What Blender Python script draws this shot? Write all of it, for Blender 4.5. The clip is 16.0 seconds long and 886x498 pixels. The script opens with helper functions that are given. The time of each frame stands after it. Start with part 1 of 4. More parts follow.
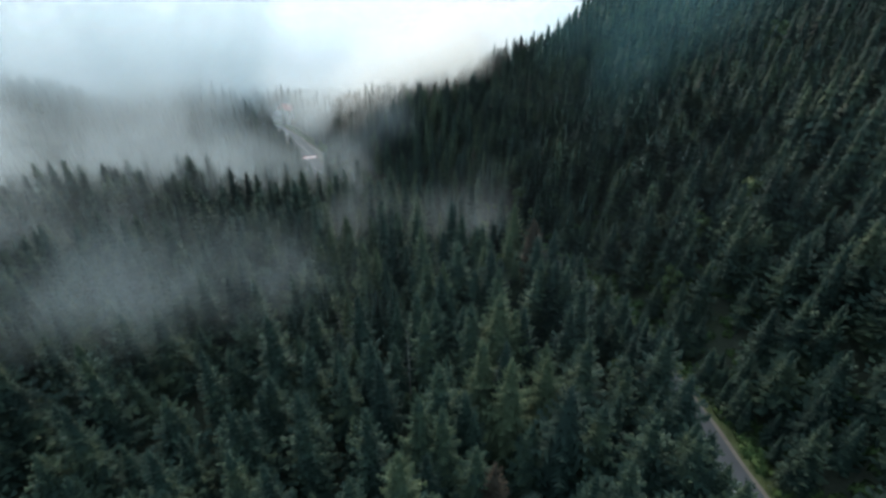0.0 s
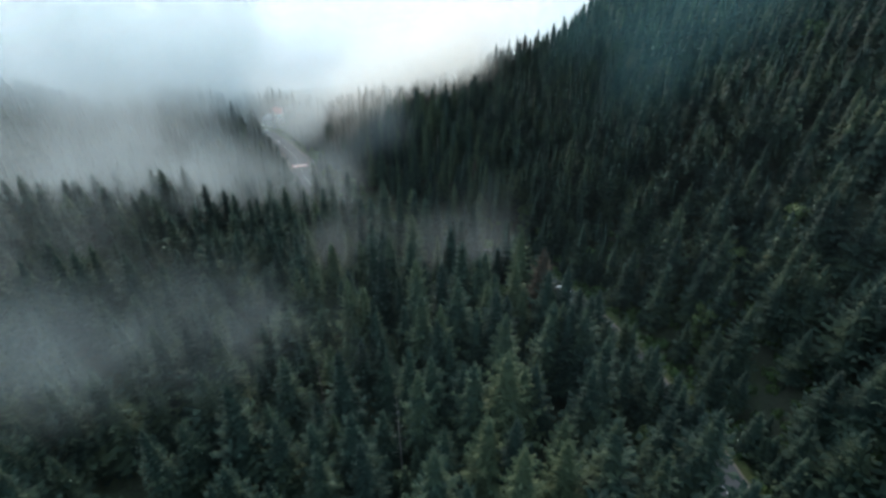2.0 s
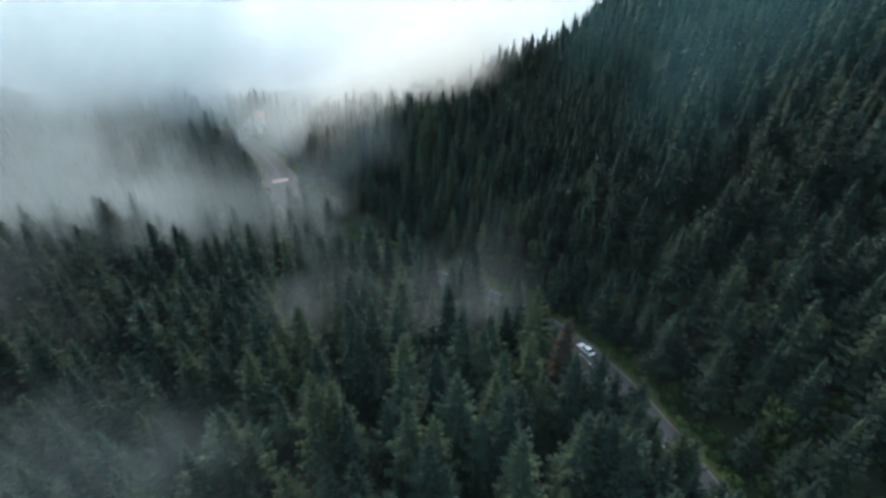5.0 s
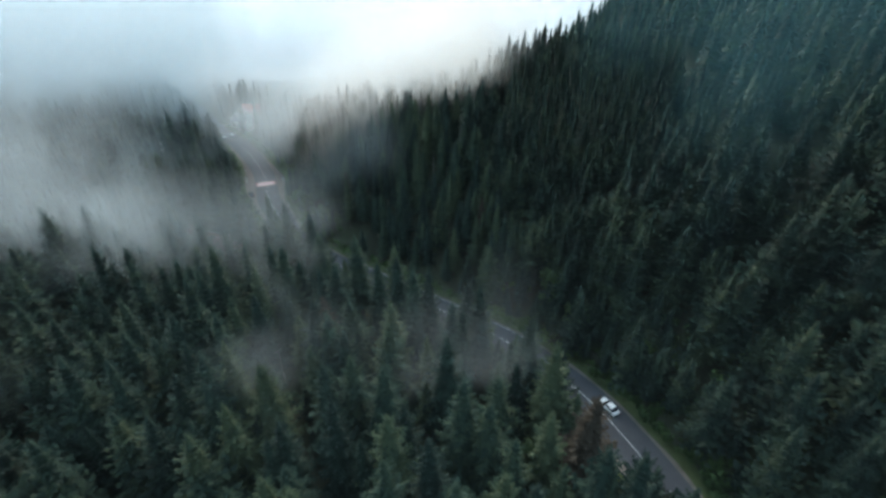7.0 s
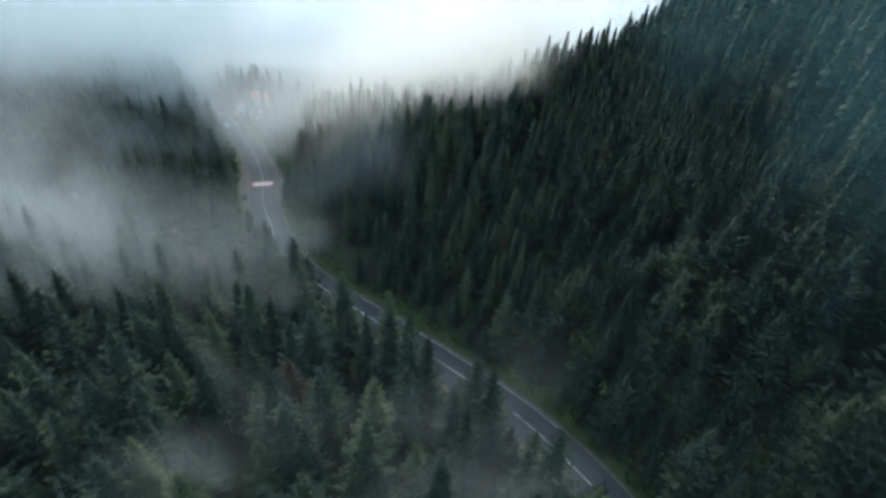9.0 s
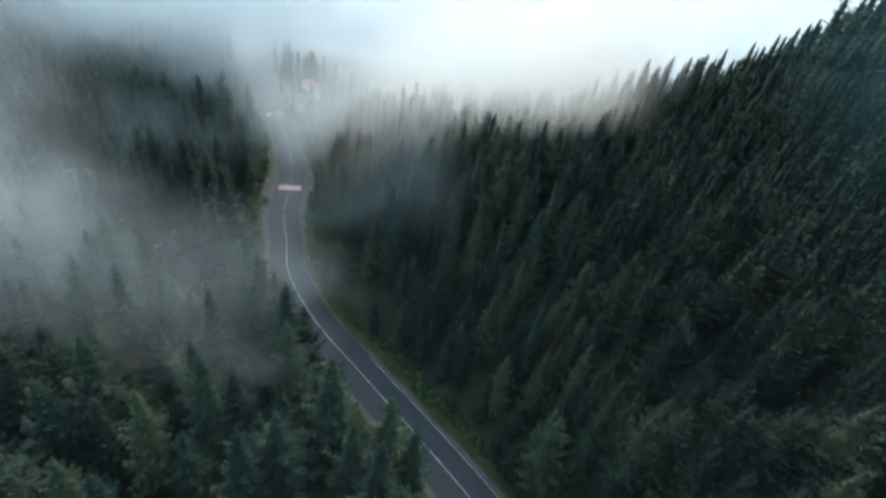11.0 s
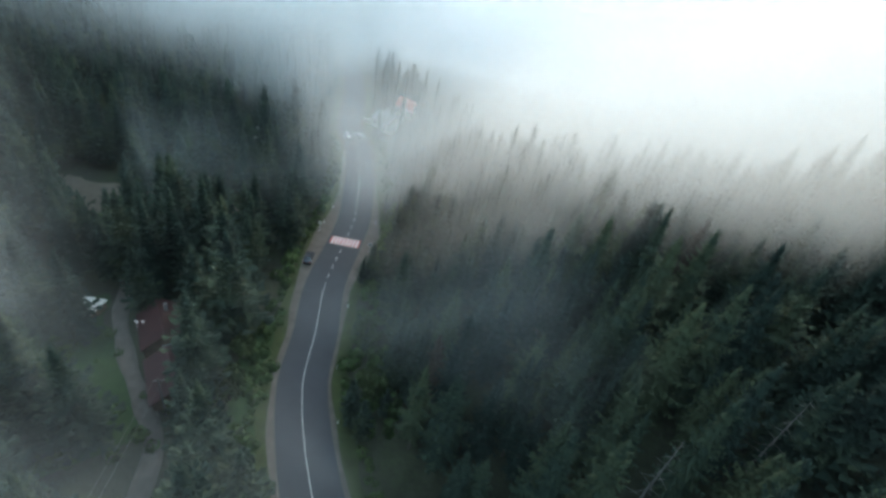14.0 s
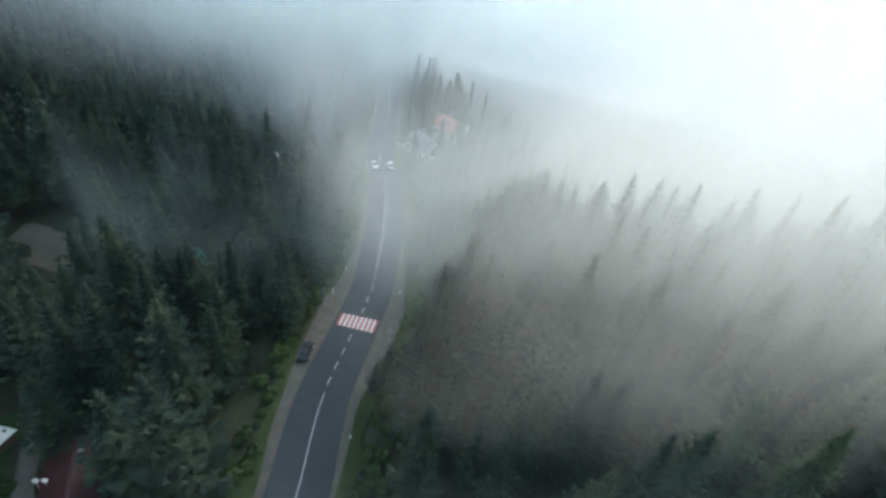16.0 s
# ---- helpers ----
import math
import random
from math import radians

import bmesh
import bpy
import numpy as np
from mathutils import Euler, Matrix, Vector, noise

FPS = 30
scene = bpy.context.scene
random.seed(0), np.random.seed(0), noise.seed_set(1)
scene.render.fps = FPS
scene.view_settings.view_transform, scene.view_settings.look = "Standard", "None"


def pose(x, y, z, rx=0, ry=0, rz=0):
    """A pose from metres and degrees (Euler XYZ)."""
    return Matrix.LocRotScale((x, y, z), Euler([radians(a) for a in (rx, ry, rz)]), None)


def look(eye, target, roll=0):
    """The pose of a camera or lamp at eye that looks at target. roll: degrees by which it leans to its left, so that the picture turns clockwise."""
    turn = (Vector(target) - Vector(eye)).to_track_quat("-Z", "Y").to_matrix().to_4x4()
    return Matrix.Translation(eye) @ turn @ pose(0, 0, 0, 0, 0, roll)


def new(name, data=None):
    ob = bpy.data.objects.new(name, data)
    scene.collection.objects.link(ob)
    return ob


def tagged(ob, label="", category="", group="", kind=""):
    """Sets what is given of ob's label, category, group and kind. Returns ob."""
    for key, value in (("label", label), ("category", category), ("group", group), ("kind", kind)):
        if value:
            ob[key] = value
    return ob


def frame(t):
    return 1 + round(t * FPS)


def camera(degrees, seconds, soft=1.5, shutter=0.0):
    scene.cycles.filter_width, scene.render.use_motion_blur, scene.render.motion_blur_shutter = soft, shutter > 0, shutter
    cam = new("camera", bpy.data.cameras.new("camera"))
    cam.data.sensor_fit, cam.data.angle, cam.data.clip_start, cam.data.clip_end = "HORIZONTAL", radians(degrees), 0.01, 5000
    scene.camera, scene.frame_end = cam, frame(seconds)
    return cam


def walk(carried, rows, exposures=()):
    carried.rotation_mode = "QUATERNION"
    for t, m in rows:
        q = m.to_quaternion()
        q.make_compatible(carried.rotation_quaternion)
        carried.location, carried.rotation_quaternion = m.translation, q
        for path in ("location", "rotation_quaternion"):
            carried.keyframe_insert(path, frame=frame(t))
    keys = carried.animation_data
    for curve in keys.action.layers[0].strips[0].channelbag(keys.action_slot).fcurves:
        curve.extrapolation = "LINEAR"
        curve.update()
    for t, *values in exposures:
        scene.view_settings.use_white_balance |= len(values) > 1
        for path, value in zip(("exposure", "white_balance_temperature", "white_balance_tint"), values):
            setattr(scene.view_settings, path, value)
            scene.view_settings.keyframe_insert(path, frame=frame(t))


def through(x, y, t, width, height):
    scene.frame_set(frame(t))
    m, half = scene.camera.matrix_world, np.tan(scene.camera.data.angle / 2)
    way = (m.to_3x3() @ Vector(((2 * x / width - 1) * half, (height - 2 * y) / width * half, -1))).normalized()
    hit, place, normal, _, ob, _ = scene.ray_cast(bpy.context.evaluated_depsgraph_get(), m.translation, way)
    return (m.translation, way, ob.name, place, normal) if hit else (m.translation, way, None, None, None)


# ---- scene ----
cam = camera(90.3, 16.0, 3.0)
METRES, EYE, TILT, LEAN, TURN = 190.0, 66.0, -28.0, 0.5, 0.0
ROWS = [
    (0.0, 0.0, 0.0, 0.0, 0.0, -0.0, 0.0),
    (0.5, 0.0007, 0.018, 0.0107, -0.02, -0.1, 0.02),
    (1.0, 0.0016, 0.0361, 0.0216, 0.0, -0.2, 0.02),
    (1.5, 0.0022, 0.0546, 0.0325, 0.02, -0.27, 0.08),
    (2.0, 0.0031, 0.0737, 0.0436, 0.02, -0.32, 0.07),
    (2.5, 0.0038, 0.0935, 0.0548, -0.04, -0.39, 0.06),
    (3.0, 0.0044, 0.1134, 0.0662, -0.1, -0.5, 0.09),
    (3.5, 0.0052, 0.1333, 0.0774, -0.12, -0.57, 0.09),
    (4.0, 0.0057, 0.1532, 0.0891, -0.15, -0.67, 0.08),
    (6.5, 0.0087, 0.2571, 0.1497, 0.06, -1.95, -0.17),
    (7.0, 0.0094, 0.2818, 0.1605, 0.09, -2.39, -0.79),
    (7.5, 0.01, 0.3082, 0.1714, 0.28, -2.69, -1.61),
    (8.0, 0.0112, 0.3359, 0.1831, 0.69, -2.71, -2.74),
    (8.5, 0.0111, 0.3646, 0.1955, 1.22, -2.86, -3.97),
    (11.0, -0.0064, 0.5238, 0.2629, 7.96, -3.54, -14.14),
    (11.5, -0.0145, 0.5584, 0.2776, 10.18, -3.87, -16.26),
    (12.0, -0.0246, 0.5933, 0.2921, 12.44, -4.21, -17.63),
    (12.5, -0.0386, 0.6279, 0.307, 14.44, -4.56, -19.34),
    (13.0, -0.0524, 0.6627, 0.3219, 16.5, -5.13, -20.72),
    (13.5, -0.0676, 0.6976, 0.3364, 18.48, -5.67, -21.63),
    (14.0, -0.0839, 0.7327, 0.3503, 20.42, -6.07, -22.38),
    (14.5, -0.1021, 0.7678, 0.365, 22.1, -6.61, -22.56),
    (15.0, -0.122, 0.803, 0.38, 23.67, -7.19, -22.58),
    (15.5, -0.1432, 0.8378, 0.3945, 25.18, -7.72, -22.78),
    (16.0, -0.1651, 0.8721, 0.4087, 26.65, -8.29, -22.76),
]
walk(cam, [(t, pose(0, 0, EYE, TILT, LEAN, TURN) @ pose(METRES * x, METRES * y, METRES * z, 90 + pitch, roll, yaw)) for t, x, y, z, yaw, pitch, roll in ROWS],
     [(0.0, 0.0, 5700, 3), (11.0, 0.0, 5620, 3), (14.5, 0.0, 5720, 3)])

# ---- world, sun ----
SUN_ELEVATION, SUN_AZIMUTH = 38.0, -6.0
world = bpy.data.worlds.new("overcast_sky")
scene.world = world
world.use_nodes = True
wn, wl = world.node_tree.nodes, world.node_tree.links
wn.clear()
w_out, w_add = wn.new("ShaderNodeOutputWorld"), wn.new("ShaderNodeAddShader")
w_sky, w_bg, w_cloud = wn.new("ShaderNodeTexSky"), wn.new("ShaderNodeBackground"), wn.new("ShaderNodeBackground")
w_sky.sky_type, w_sky.sun_disc = "NISHITA", False
w_sky.sun_elevation, w_sky.sun_rotation = radians(SUN_ELEVATION), radians(SUN_AZIMUTH)
w_sky.dust_density = 4.0
w_bg.inputs["Strength"].default_value = 0.08
w_cloud.inputs["Color"].default_value, w_cloud.inputs["Strength"].default_value = (0.72, 0.91, 1.0, 1), 1.05
wl.new(w_sky.outputs[0], w_bg.inputs["Color"])
wl.new(w_bg.outputs[0], w_add.inputs[0])
wl.new(w_cloud.outputs[0], w_add.inputs[1])
wl.new(w_add.outputs[0], w_out.inputs[0])
sun = new("sun", bpy.data.lights.new("sun", "SUN"))
sun.data.energy, sun.data.angle, sun.data.color = 3.0, radians(25), (1.0, 0.83, 0.64)
sun.matrix_world = look((0, 0, 300), (-300 * math.sin(radians(SUN_AZIMUTH)), -300 * math.cos(radians(SUN_AZIMUTH)), 300 - 300 * math.tan(radians(SUN_ELEVATION))))
scene.cycles.transparent_max_bounces = 96


# ---- materials ----
def nodes_of(name):
    m = bpy.data.materials.new(name)
    m.use_nodes = True
    return m, m.node_tree.nodes, m.node_tree.links, m.node_tree.nodes["Principled BSDF"]


def ramp(n, stops):
    r = n.new("ShaderNodeValToRGB")
    while len(r.color_ramp.elements) < len(stops):
        r.color_ramp.elements.new(0.5)
    for e, (p, c) in zip(r.color_ramp.elements, stops):
        e.position, e.color = p, (*c, 1)
    return r


def noise_node(n, l, vector, scale, detail=3.0, rough=0.55):
    t = n.new("ShaderNodeTexNoise")
    t.inputs["Scale"].default_value, t.inputs["Detail"].default_value, t.inputs["Roughness"].default_value = scale, detail, rough
    l.new(vector, t.inputs["Vector"])
    return t


def mixed(n, l, a, b, fac, mode="MIX"):
    m = n.new("ShaderNodeMix")
    m.data_type, m.blend_type = "RGBA", mode
    for socket, value in ((m.inputs[0], fac), (m.inputs[6], a), (m.inputs[7], b)):
        if isinstance(value, bpy.types.NodeSocket):
            l.new(value, socket)
        else:
            socket.default_value = value if socket is m.inputs[0] else (*value, 1)
    return m.outputs[2]


def surface(name, stops, scale, fine=20.0, rough=0.9, bump=0.3, distance=0.05, metal=0.0):
    """Two scales of noise between the colours of a ramp, with a fine relief."""
    m, n, l, p = nodes_of(name)
    at = n.new("ShaderNodeTexCoord").outputs["Object"]
    big, small = noise_node(n, l, at, scale, 4), noise_node(n, l, at, fine, 3)
    mix = n.new("ShaderNodeMath")
    mix.operation, mix.inputs[1].default_value = "MULTIPLY_ADD", 0.65
    half = n.new("ShaderNodeMath")
    half.operation, half.inputs[1].default_value = "MULTIPLY", 0.35
    l.new(small.outputs["Fac"], half.inputs[0])
    l.new(big.outputs["Fac"], mix.inputs[0])
    l.new(half.outputs[0], mix.inputs[2])
    r = ramp(n, stops)
    l.new(mix.outputs[0], r.inputs[0])
    l.new(r.outputs[0], p.inputs["Base Color"])
    p.inputs["Roughness"].default_value, p.inputs["Metallic"].default_value = rough, metal
    if bump:
        b = n.new("ShaderNodeBump")
        b.inputs["Strength"].default_value, b.inputs["Distance"].default_value = bump, distance
        l.new(small.outputs["Fac"], b.inputs["Height"])
        l.new(b.outputs[0], p.inputs["Normal"])
    return m


def foliage(name, dark, mid, light, single=False):
    """Needles: every tree its own tone, every twig a little of its own."""
    m, n, l, p = nodes_of(name)
    at = n.new("ShaderNodeTexCoord").outputs["Object"]
    geo, info = n.new("ShaderNodeNewGeometry"), n.new("ShaderNodeObjectInfo")
    tree = noise_node(n, l, geo.outputs["Position"], 0.11, 2)
    r = ramp(n, ((0.28, dark), (0.5, mid), (0.74, light)))
    fac = n.new("ShaderNodeMath")
    fac.operation, fac.inputs[1].default_value = "MULTIPLY_ADD", 0.2
    l.new(geo.outputs["Random Per Island"], fac.inputs[0])
    off = n.new("ShaderNodeMath")
    off.operation, off.inputs[1].default_value = "SUBTRACT", 0.10
    if single:
        half = n.new("ShaderNodeMath")
        half.operation, half.inputs[1].default_value, half.inputs[2].default_value = "MULTIPLY_ADD", 0.5, 0.25
        l.new(info.outputs["Random"], half.inputs[0])
        l.new(half.outputs[0], off.inputs[0])
    else:
        l.new(tree.outputs["Fac"], off.inputs[0])
    l.new(off.outputs[0], fac.inputs[2])
    l.new(fac.outputs[0], r.inputs[0])
    l.new(r.outputs[0], p.inputs["Base Color"])
    p.inputs["Roughness"].default_value = 0.75
    p.inputs["Specular IOR Level"].default_value = 0.25
    return m


M_NEEDLE = foliage("spruce_needles", (0.0142, 0.0269, 0.0206), (0.0269, 0.0476, 0.0334), (0.0600, 0.0780, 0.0390), True)
M_WOODS = foliage("spruce_needles_woods", (0.0127, 0.0240, 0.0184), (0.0240, 0.0425, 0.0298), (0.0530, 0.0690, 0.0360))
M_LEAF = foliage("broad_leaves", (0.0318, 0.0496, 0.0184), (0.0530, 0.0780, 0.0283), (0.0850, 0.1098, 0.0425), True)
M_BUSH = foliage("shrub_leaves", (0.0321, 0.0553, 0.0185), (0.0553, 0.0904, 0.0276), (0.0920, 0.1290, 0.0413))
M_DRY = foliage("dry_needles", (0.0300, 0.0255, 0.0180), (0.0450, 0.0350, 0.0240), (0.0660, 0.0500, 0.0340), True)
M_BARK = surface("bark", ((0.3, (0.05, 0.042, 0.036)), (0.7, (0.13, 0.11, 0.095))), 2.0, 14.0, 0.95, 0.6)
M_DEAD = surface("bare_wood", ((0.3, (0.1200, 0.1080, 0.0990)), (0.7, (0.2160, 0.2040, 0.1920))), 2.0, 14.0, 0.9, 0.5)
M_GROUND = surface("forest_floor", ((0.3, (0.0187, 0.0204, 0.0136)), (0.5, (0.0340, 0.0391, 0.0221)), (0.75, (0.0527, 0.0663, 0.0272))), 0.12, 1.4, 0.95, 0.6, 0.3)
M_ASPHALT = surface("asphalt", ((0.3, (0.0200, 0.0240, 0.0315)), (0.7, (0.0330, 0.0380, 0.0475))), 0.35, 9.0, 0.72, 0.25, 0.01)
M_GRAVEL = surface("gravel", ((0.3, (0.0720, 0.0630, 0.0540)), (0.7, (0.1320, 0.1170, 0.1020))), 0.6, 8.0, 0.95, 0.6, 0.05)
M_VERGE = surface("verge_grass", ((0.3, (0.0216, 0.0312, 0.0086)), (0.55, (0.0408, 0.0552, 0.0144)), (0.78, (0.0720, 0.0792, 0.0264))), 0.5, 6.0, 0.95, 0.8, 0.15)
M_WHITE = surface("road_paint_white", ((0.3, (0.4420, 0.4420, 0.4420)), (0.6, (0.6290, 0.6290, 0.6290))), 1.2, 12.0, 0.6, 0.1, 0.005)
M_RED = surface("road_paint_red", ((0.3, (0.30, 0.055, 0.05)), (0.7, (0.44, 0.09, 0.08))), 1.2, 12.0, 0.6, 0.1, 0.005)


# ---- lie of the land ----
ROAD = [(51.4, -120, -5), (50.4, -60, -4.5), (51, 0, -4.1), (47.3, 46, -3.8), (46.5, 65, -3.7), (44.4, 80, -3.6), (39.5, 103, -3.8), (32.7, 121, -4.2), (25.4, 132, -4.6),
        (15.4, 143, -5.1), (-0.6, 155.5, -5.6), (-20.7, 169, -5.4), (-37.2, 179.6, -4.4), (-50.4, 191.6, -3.2), (-57.2, 202.4, -2.1), (-65, 214.3, -1.1), (-71.6, 229.3, 0), (-75.9, 238.3, 1.2),
        (-83.3, 249.5, 2.8), (-89.8, 258.5, 3.4), (-100.4, 271.5, 4.8), (-113.5, 284, 5.5), (-123.6, 298, 5.8), (-142.6, 324, 6.2), (-168.7, 356, 6.6), (-196.7, 390, 5.9)]


def glide(points, step=1.5):
    """A smooth line through points, evenly stepped."""
    p = np.array(points, float)
    out = []
    for i in range(len(p) - 1):
        a, b, c, d = p[max(i - 1, 0)], p[i], p[i + 1], p[min(i + 2, len(p) - 1)]
        n = max(2, int(np.linalg.norm(c - b) / 0.5))
        for k in range(n):
            t = k / n
            out.append(0.5 * (2 * b + (c - a) * t + (2 * a - 5 * b + 4 * c - d) * t * t + (3 * b - a - 3 * c + d) * t ** 3))
    out = np.array(out + [p[-1]])
    for _ in range(6):
        out[1:-1] = (out[:-2] + 2 * out[1:-1] + out[2:]) / 4
    run = np.concatenate(([0], np.cumsum(np.linalg.norm(np.diff(out[:, :2], axis=0), axis=1))))
    s = np.arange(0, run[-1], step)
    return np.stack([np.interp(s, run, out[:, k]) for k in range(3)], 1), s


ROAD_LINE, ROAD_RUN = glide(ROAD)
ROAD_WAY = np.gradient(ROAD_LINE[:, :2], axis=0)
ROAD_WAY /= np.linalg.norm(ROAD_WAY, axis=1)[:, None]


def beside_road(x, y):
    """Signed distance to the right of the road's middle, and the road's height there."""
    x, y = np.atleast_1d(x).astype(float), np.atleast_1d(y).astype(float)
    d, z = np.empty(len(x)), np.empty(len(x))
    for i in range(0, len(x), 4000):
        dx, dy = x[i:i + 4000, None] - ROAD_LINE[None, :, 0], y[i:i + 4000, None] - ROAD_LINE[None, :, 1]
        k = np.argmin(dx * dx + dy * dy, axis=1)
        j = np.arange(len(k))
        side = dx[j, k] * ROAD_WAY[k, 1] - dy[j, k] * ROAD_WAY[k, 0]
        d[i:i + 4000] = np.sign(side) * np.sqrt(dx[j, k] ** 2 + dy[j, k] ** 2)
        z[i:i + 4000] = ROAD_LINE[k, 2]
    return d, z


def soft_min(a, b, k):
    h = np.clip(0.5 + 0.5 * (b - a) / k, 0, 1)
    return b + (a - b) * h - k * h * (1 - h)


def ripple(x, y):
    return (np.sin(x * 0.071 + 1.3) * np.cos(y * 0.063 + 0.4) + 0.6 * np.sin(x * 0.15 + y * 0.11) + 0.4 * np.cos(x * 0.21 - y * 0.27))


def height(x, y):
    x, y = np.atleast_1d(x).astype(float), np.atleast_1d(y).astype(float)
    d, z = beside_road(x, y)
    x = x - 4.0
    rise = 0.061 * x
    # the spur above the road
    cap = 21.8 + 0.18 * x + 0.17 * np.maximum(0, x - 50) + (0.08 + 0.0012 * np.clip(x, 0, 80)) * (y - 200)
    cap = cap - 0.6 * np.maximum(0, y - 264 - 0.25 * x)
    cap = soft_min(cap, 95 + 0 * x, 40) + 1.2 * ripple(x, y) + rise
    bank = z + 0.2 + 0.35 * np.clip(d - 8, 0, 6) + 0.94 * np.maximum(0, d - 12)
    right = np.maximum(soft_min(bank, cap, 9), z - 1 + 0.02 * d - 0.6 * np.maximum(0, y - 430))
    # the valley floor, two knolls and the hill across it
    e = -d
    left = z - 0.3 - np.minimum(0.06 * (e - 9), 2) - 0.05 * np.clip(e - 9, 0, 90) + 0.33 * np.maximum(0, e - 78) + np.clip((e - 12) / 40, 0, 1) * ripple(x, y)
    left = left + 11 * np.exp(-((x + 95) / 46) ** 2 - ((y - 134) / 32) ** 2) + 6 * np.exp(-((x + 34) / 38) ** 2 - ((y - 96) / 42) ** 2)
    left = soft_min(left, 80 + 0 * x, 25) - 0.8 * np.maximum(0, y - 352)
    h = np.where(d > 0, right, left)
    h = h - 0.5 * np.maximum(0, np.hypot(x, y - 180) - 330)
    flat = np.clip((np.abs(d) - 8.0) / 3.0, 0, 1)
    return (z - 0.4) * (1 - flat) + h * flat


def raw_mesh(name, verts, faces):
    me = bpy.data.meshes.new(name)
    verts, faces = np.asarray(verts, np.float32), np.asarray(faces, np.int32)
    k = faces.shape[1]
    me.vertices.add(len(verts))
    me.vertices.foreach_set("co", verts.ravel())
    me.loops.add(faces.size)
    me.loops.foreach_set("vertex_index", faces.ravel())
    me.polygons.add(len(faces))
    me.polygons.foreach_set("loop_start", np.arange(0, faces.size, k, dtype=np.int32))
    me.update(calc_edges=True)
    return me


def build_ground():
    near = np.arange(-330, 331, 2.75)
    far = np.array([345, 370, 410, 480, 600, 900, 1500, 2800])
    gx = np.concatenate((-far[::-1], near, far))
    gy = gx + 180
    X, Y = np.meshgrid(gx, gy)
    Z = height(X.ravel(), Y.ravel())
    n = len(gx)
    i = np.arange(n * (n - 1)).reshape(n - 1, n)[:, :-1].ravel()
    me = raw_mesh("ground", np.stack((X.ravel(), Y.ravel(), Z), 1), np.stack((i, i + 1, i + n + 1, i + n), 1))
    me.polygons.foreach_set("use_smooth", np.ones(len(me.polygons), bool))
    me.materials.append(M_GROUND)
    return tagged(new("ground", me), "dark mossy forest floor of a steep valley", "ground", kind="structure")


build_ground()


def ribbon(name, inner, outer, lift, material, start=0, stop=None, edge=None):
    """A strip along the road between two offsets from its middle."""
    P, W = ROAD_LINE[start:stop], ROAD_WAY[start:stop]
    cols = np.linspace(0, 1, 4)
    verts = []
    for c in cols:
        off = inner + (outer - inner) * c
        off = np.full(len(P), off) if edge is None else off + edge(ROAD_RUN[start:stop]) * (c if outer > inner else c)
        verts.append(np.stack((P[:, 0] + W[:, 1] * off, P[:, 1] - W[:, 0] * off, P[:, 2] + lift), 1))
    k = len(P)
    V = np.concatenate(verts)
    i = np.concatenate([np.arange(k - 1) + c * k for c in range(3)])
    me = raw_mesh(name, V, np.stack((i, i + k, i + k + 1, i + 1), 1))
    me.polygons.foreach_set("use_smooth", np.ones(len(me.polygons), bool))
    me.materials.append(material)
    return new(name, me)


road = tagged(ribbon("road", -4.0, 4.3, 0.0, M_ASPHALT), "dark grey asphalt mountain road with a white centre line", "road", kind="structure")


def layby(run):
    """Wider gravel beside the crossing."""
    at = ROAD_RUN[np.argmin(np.hypot(ROAD_LINE[:, 0] + 72.5, ROAD_LINE[:, 1] - 228))]
    return 2.6 * np.exp(-((run - at) / 16) ** 2) + 0.25 * np.sin(run * 0.35) * np.sin(run * 0.13)


tagged(ribbon("shoulder", 4.25, 5.0, -0.02, M_GRAVEL, edge=layby), "narrow pale gravel shoulder along the asphalt", "shoulder", kind="structure")
tagged(ribbon("shoulder", -3.95, -5.1, -0.02, M_GRAVEL, edge=lambda r: -layby(r)), "pale brown gravel shoulder along the asphalt", "shoulder", kind="structure")
tagged(ribbon("verge", 4.9, 7.4, -0.05, M_VERGE, edge=lambda r: layby(r) * 0.5 + 0.5 * np.sin(r * 0.5)), "yellow-green grass verge beside the road", "verge", kind="structure")
tagged(ribbon("verge", -5.0, -7.2, -0.06, M_VERGE, edge=lambda r: -layby(r) * 0.5 - 0.5 * np.sin(r * 0.43)), "grassy verge beside the road", "verge", kind="structure")



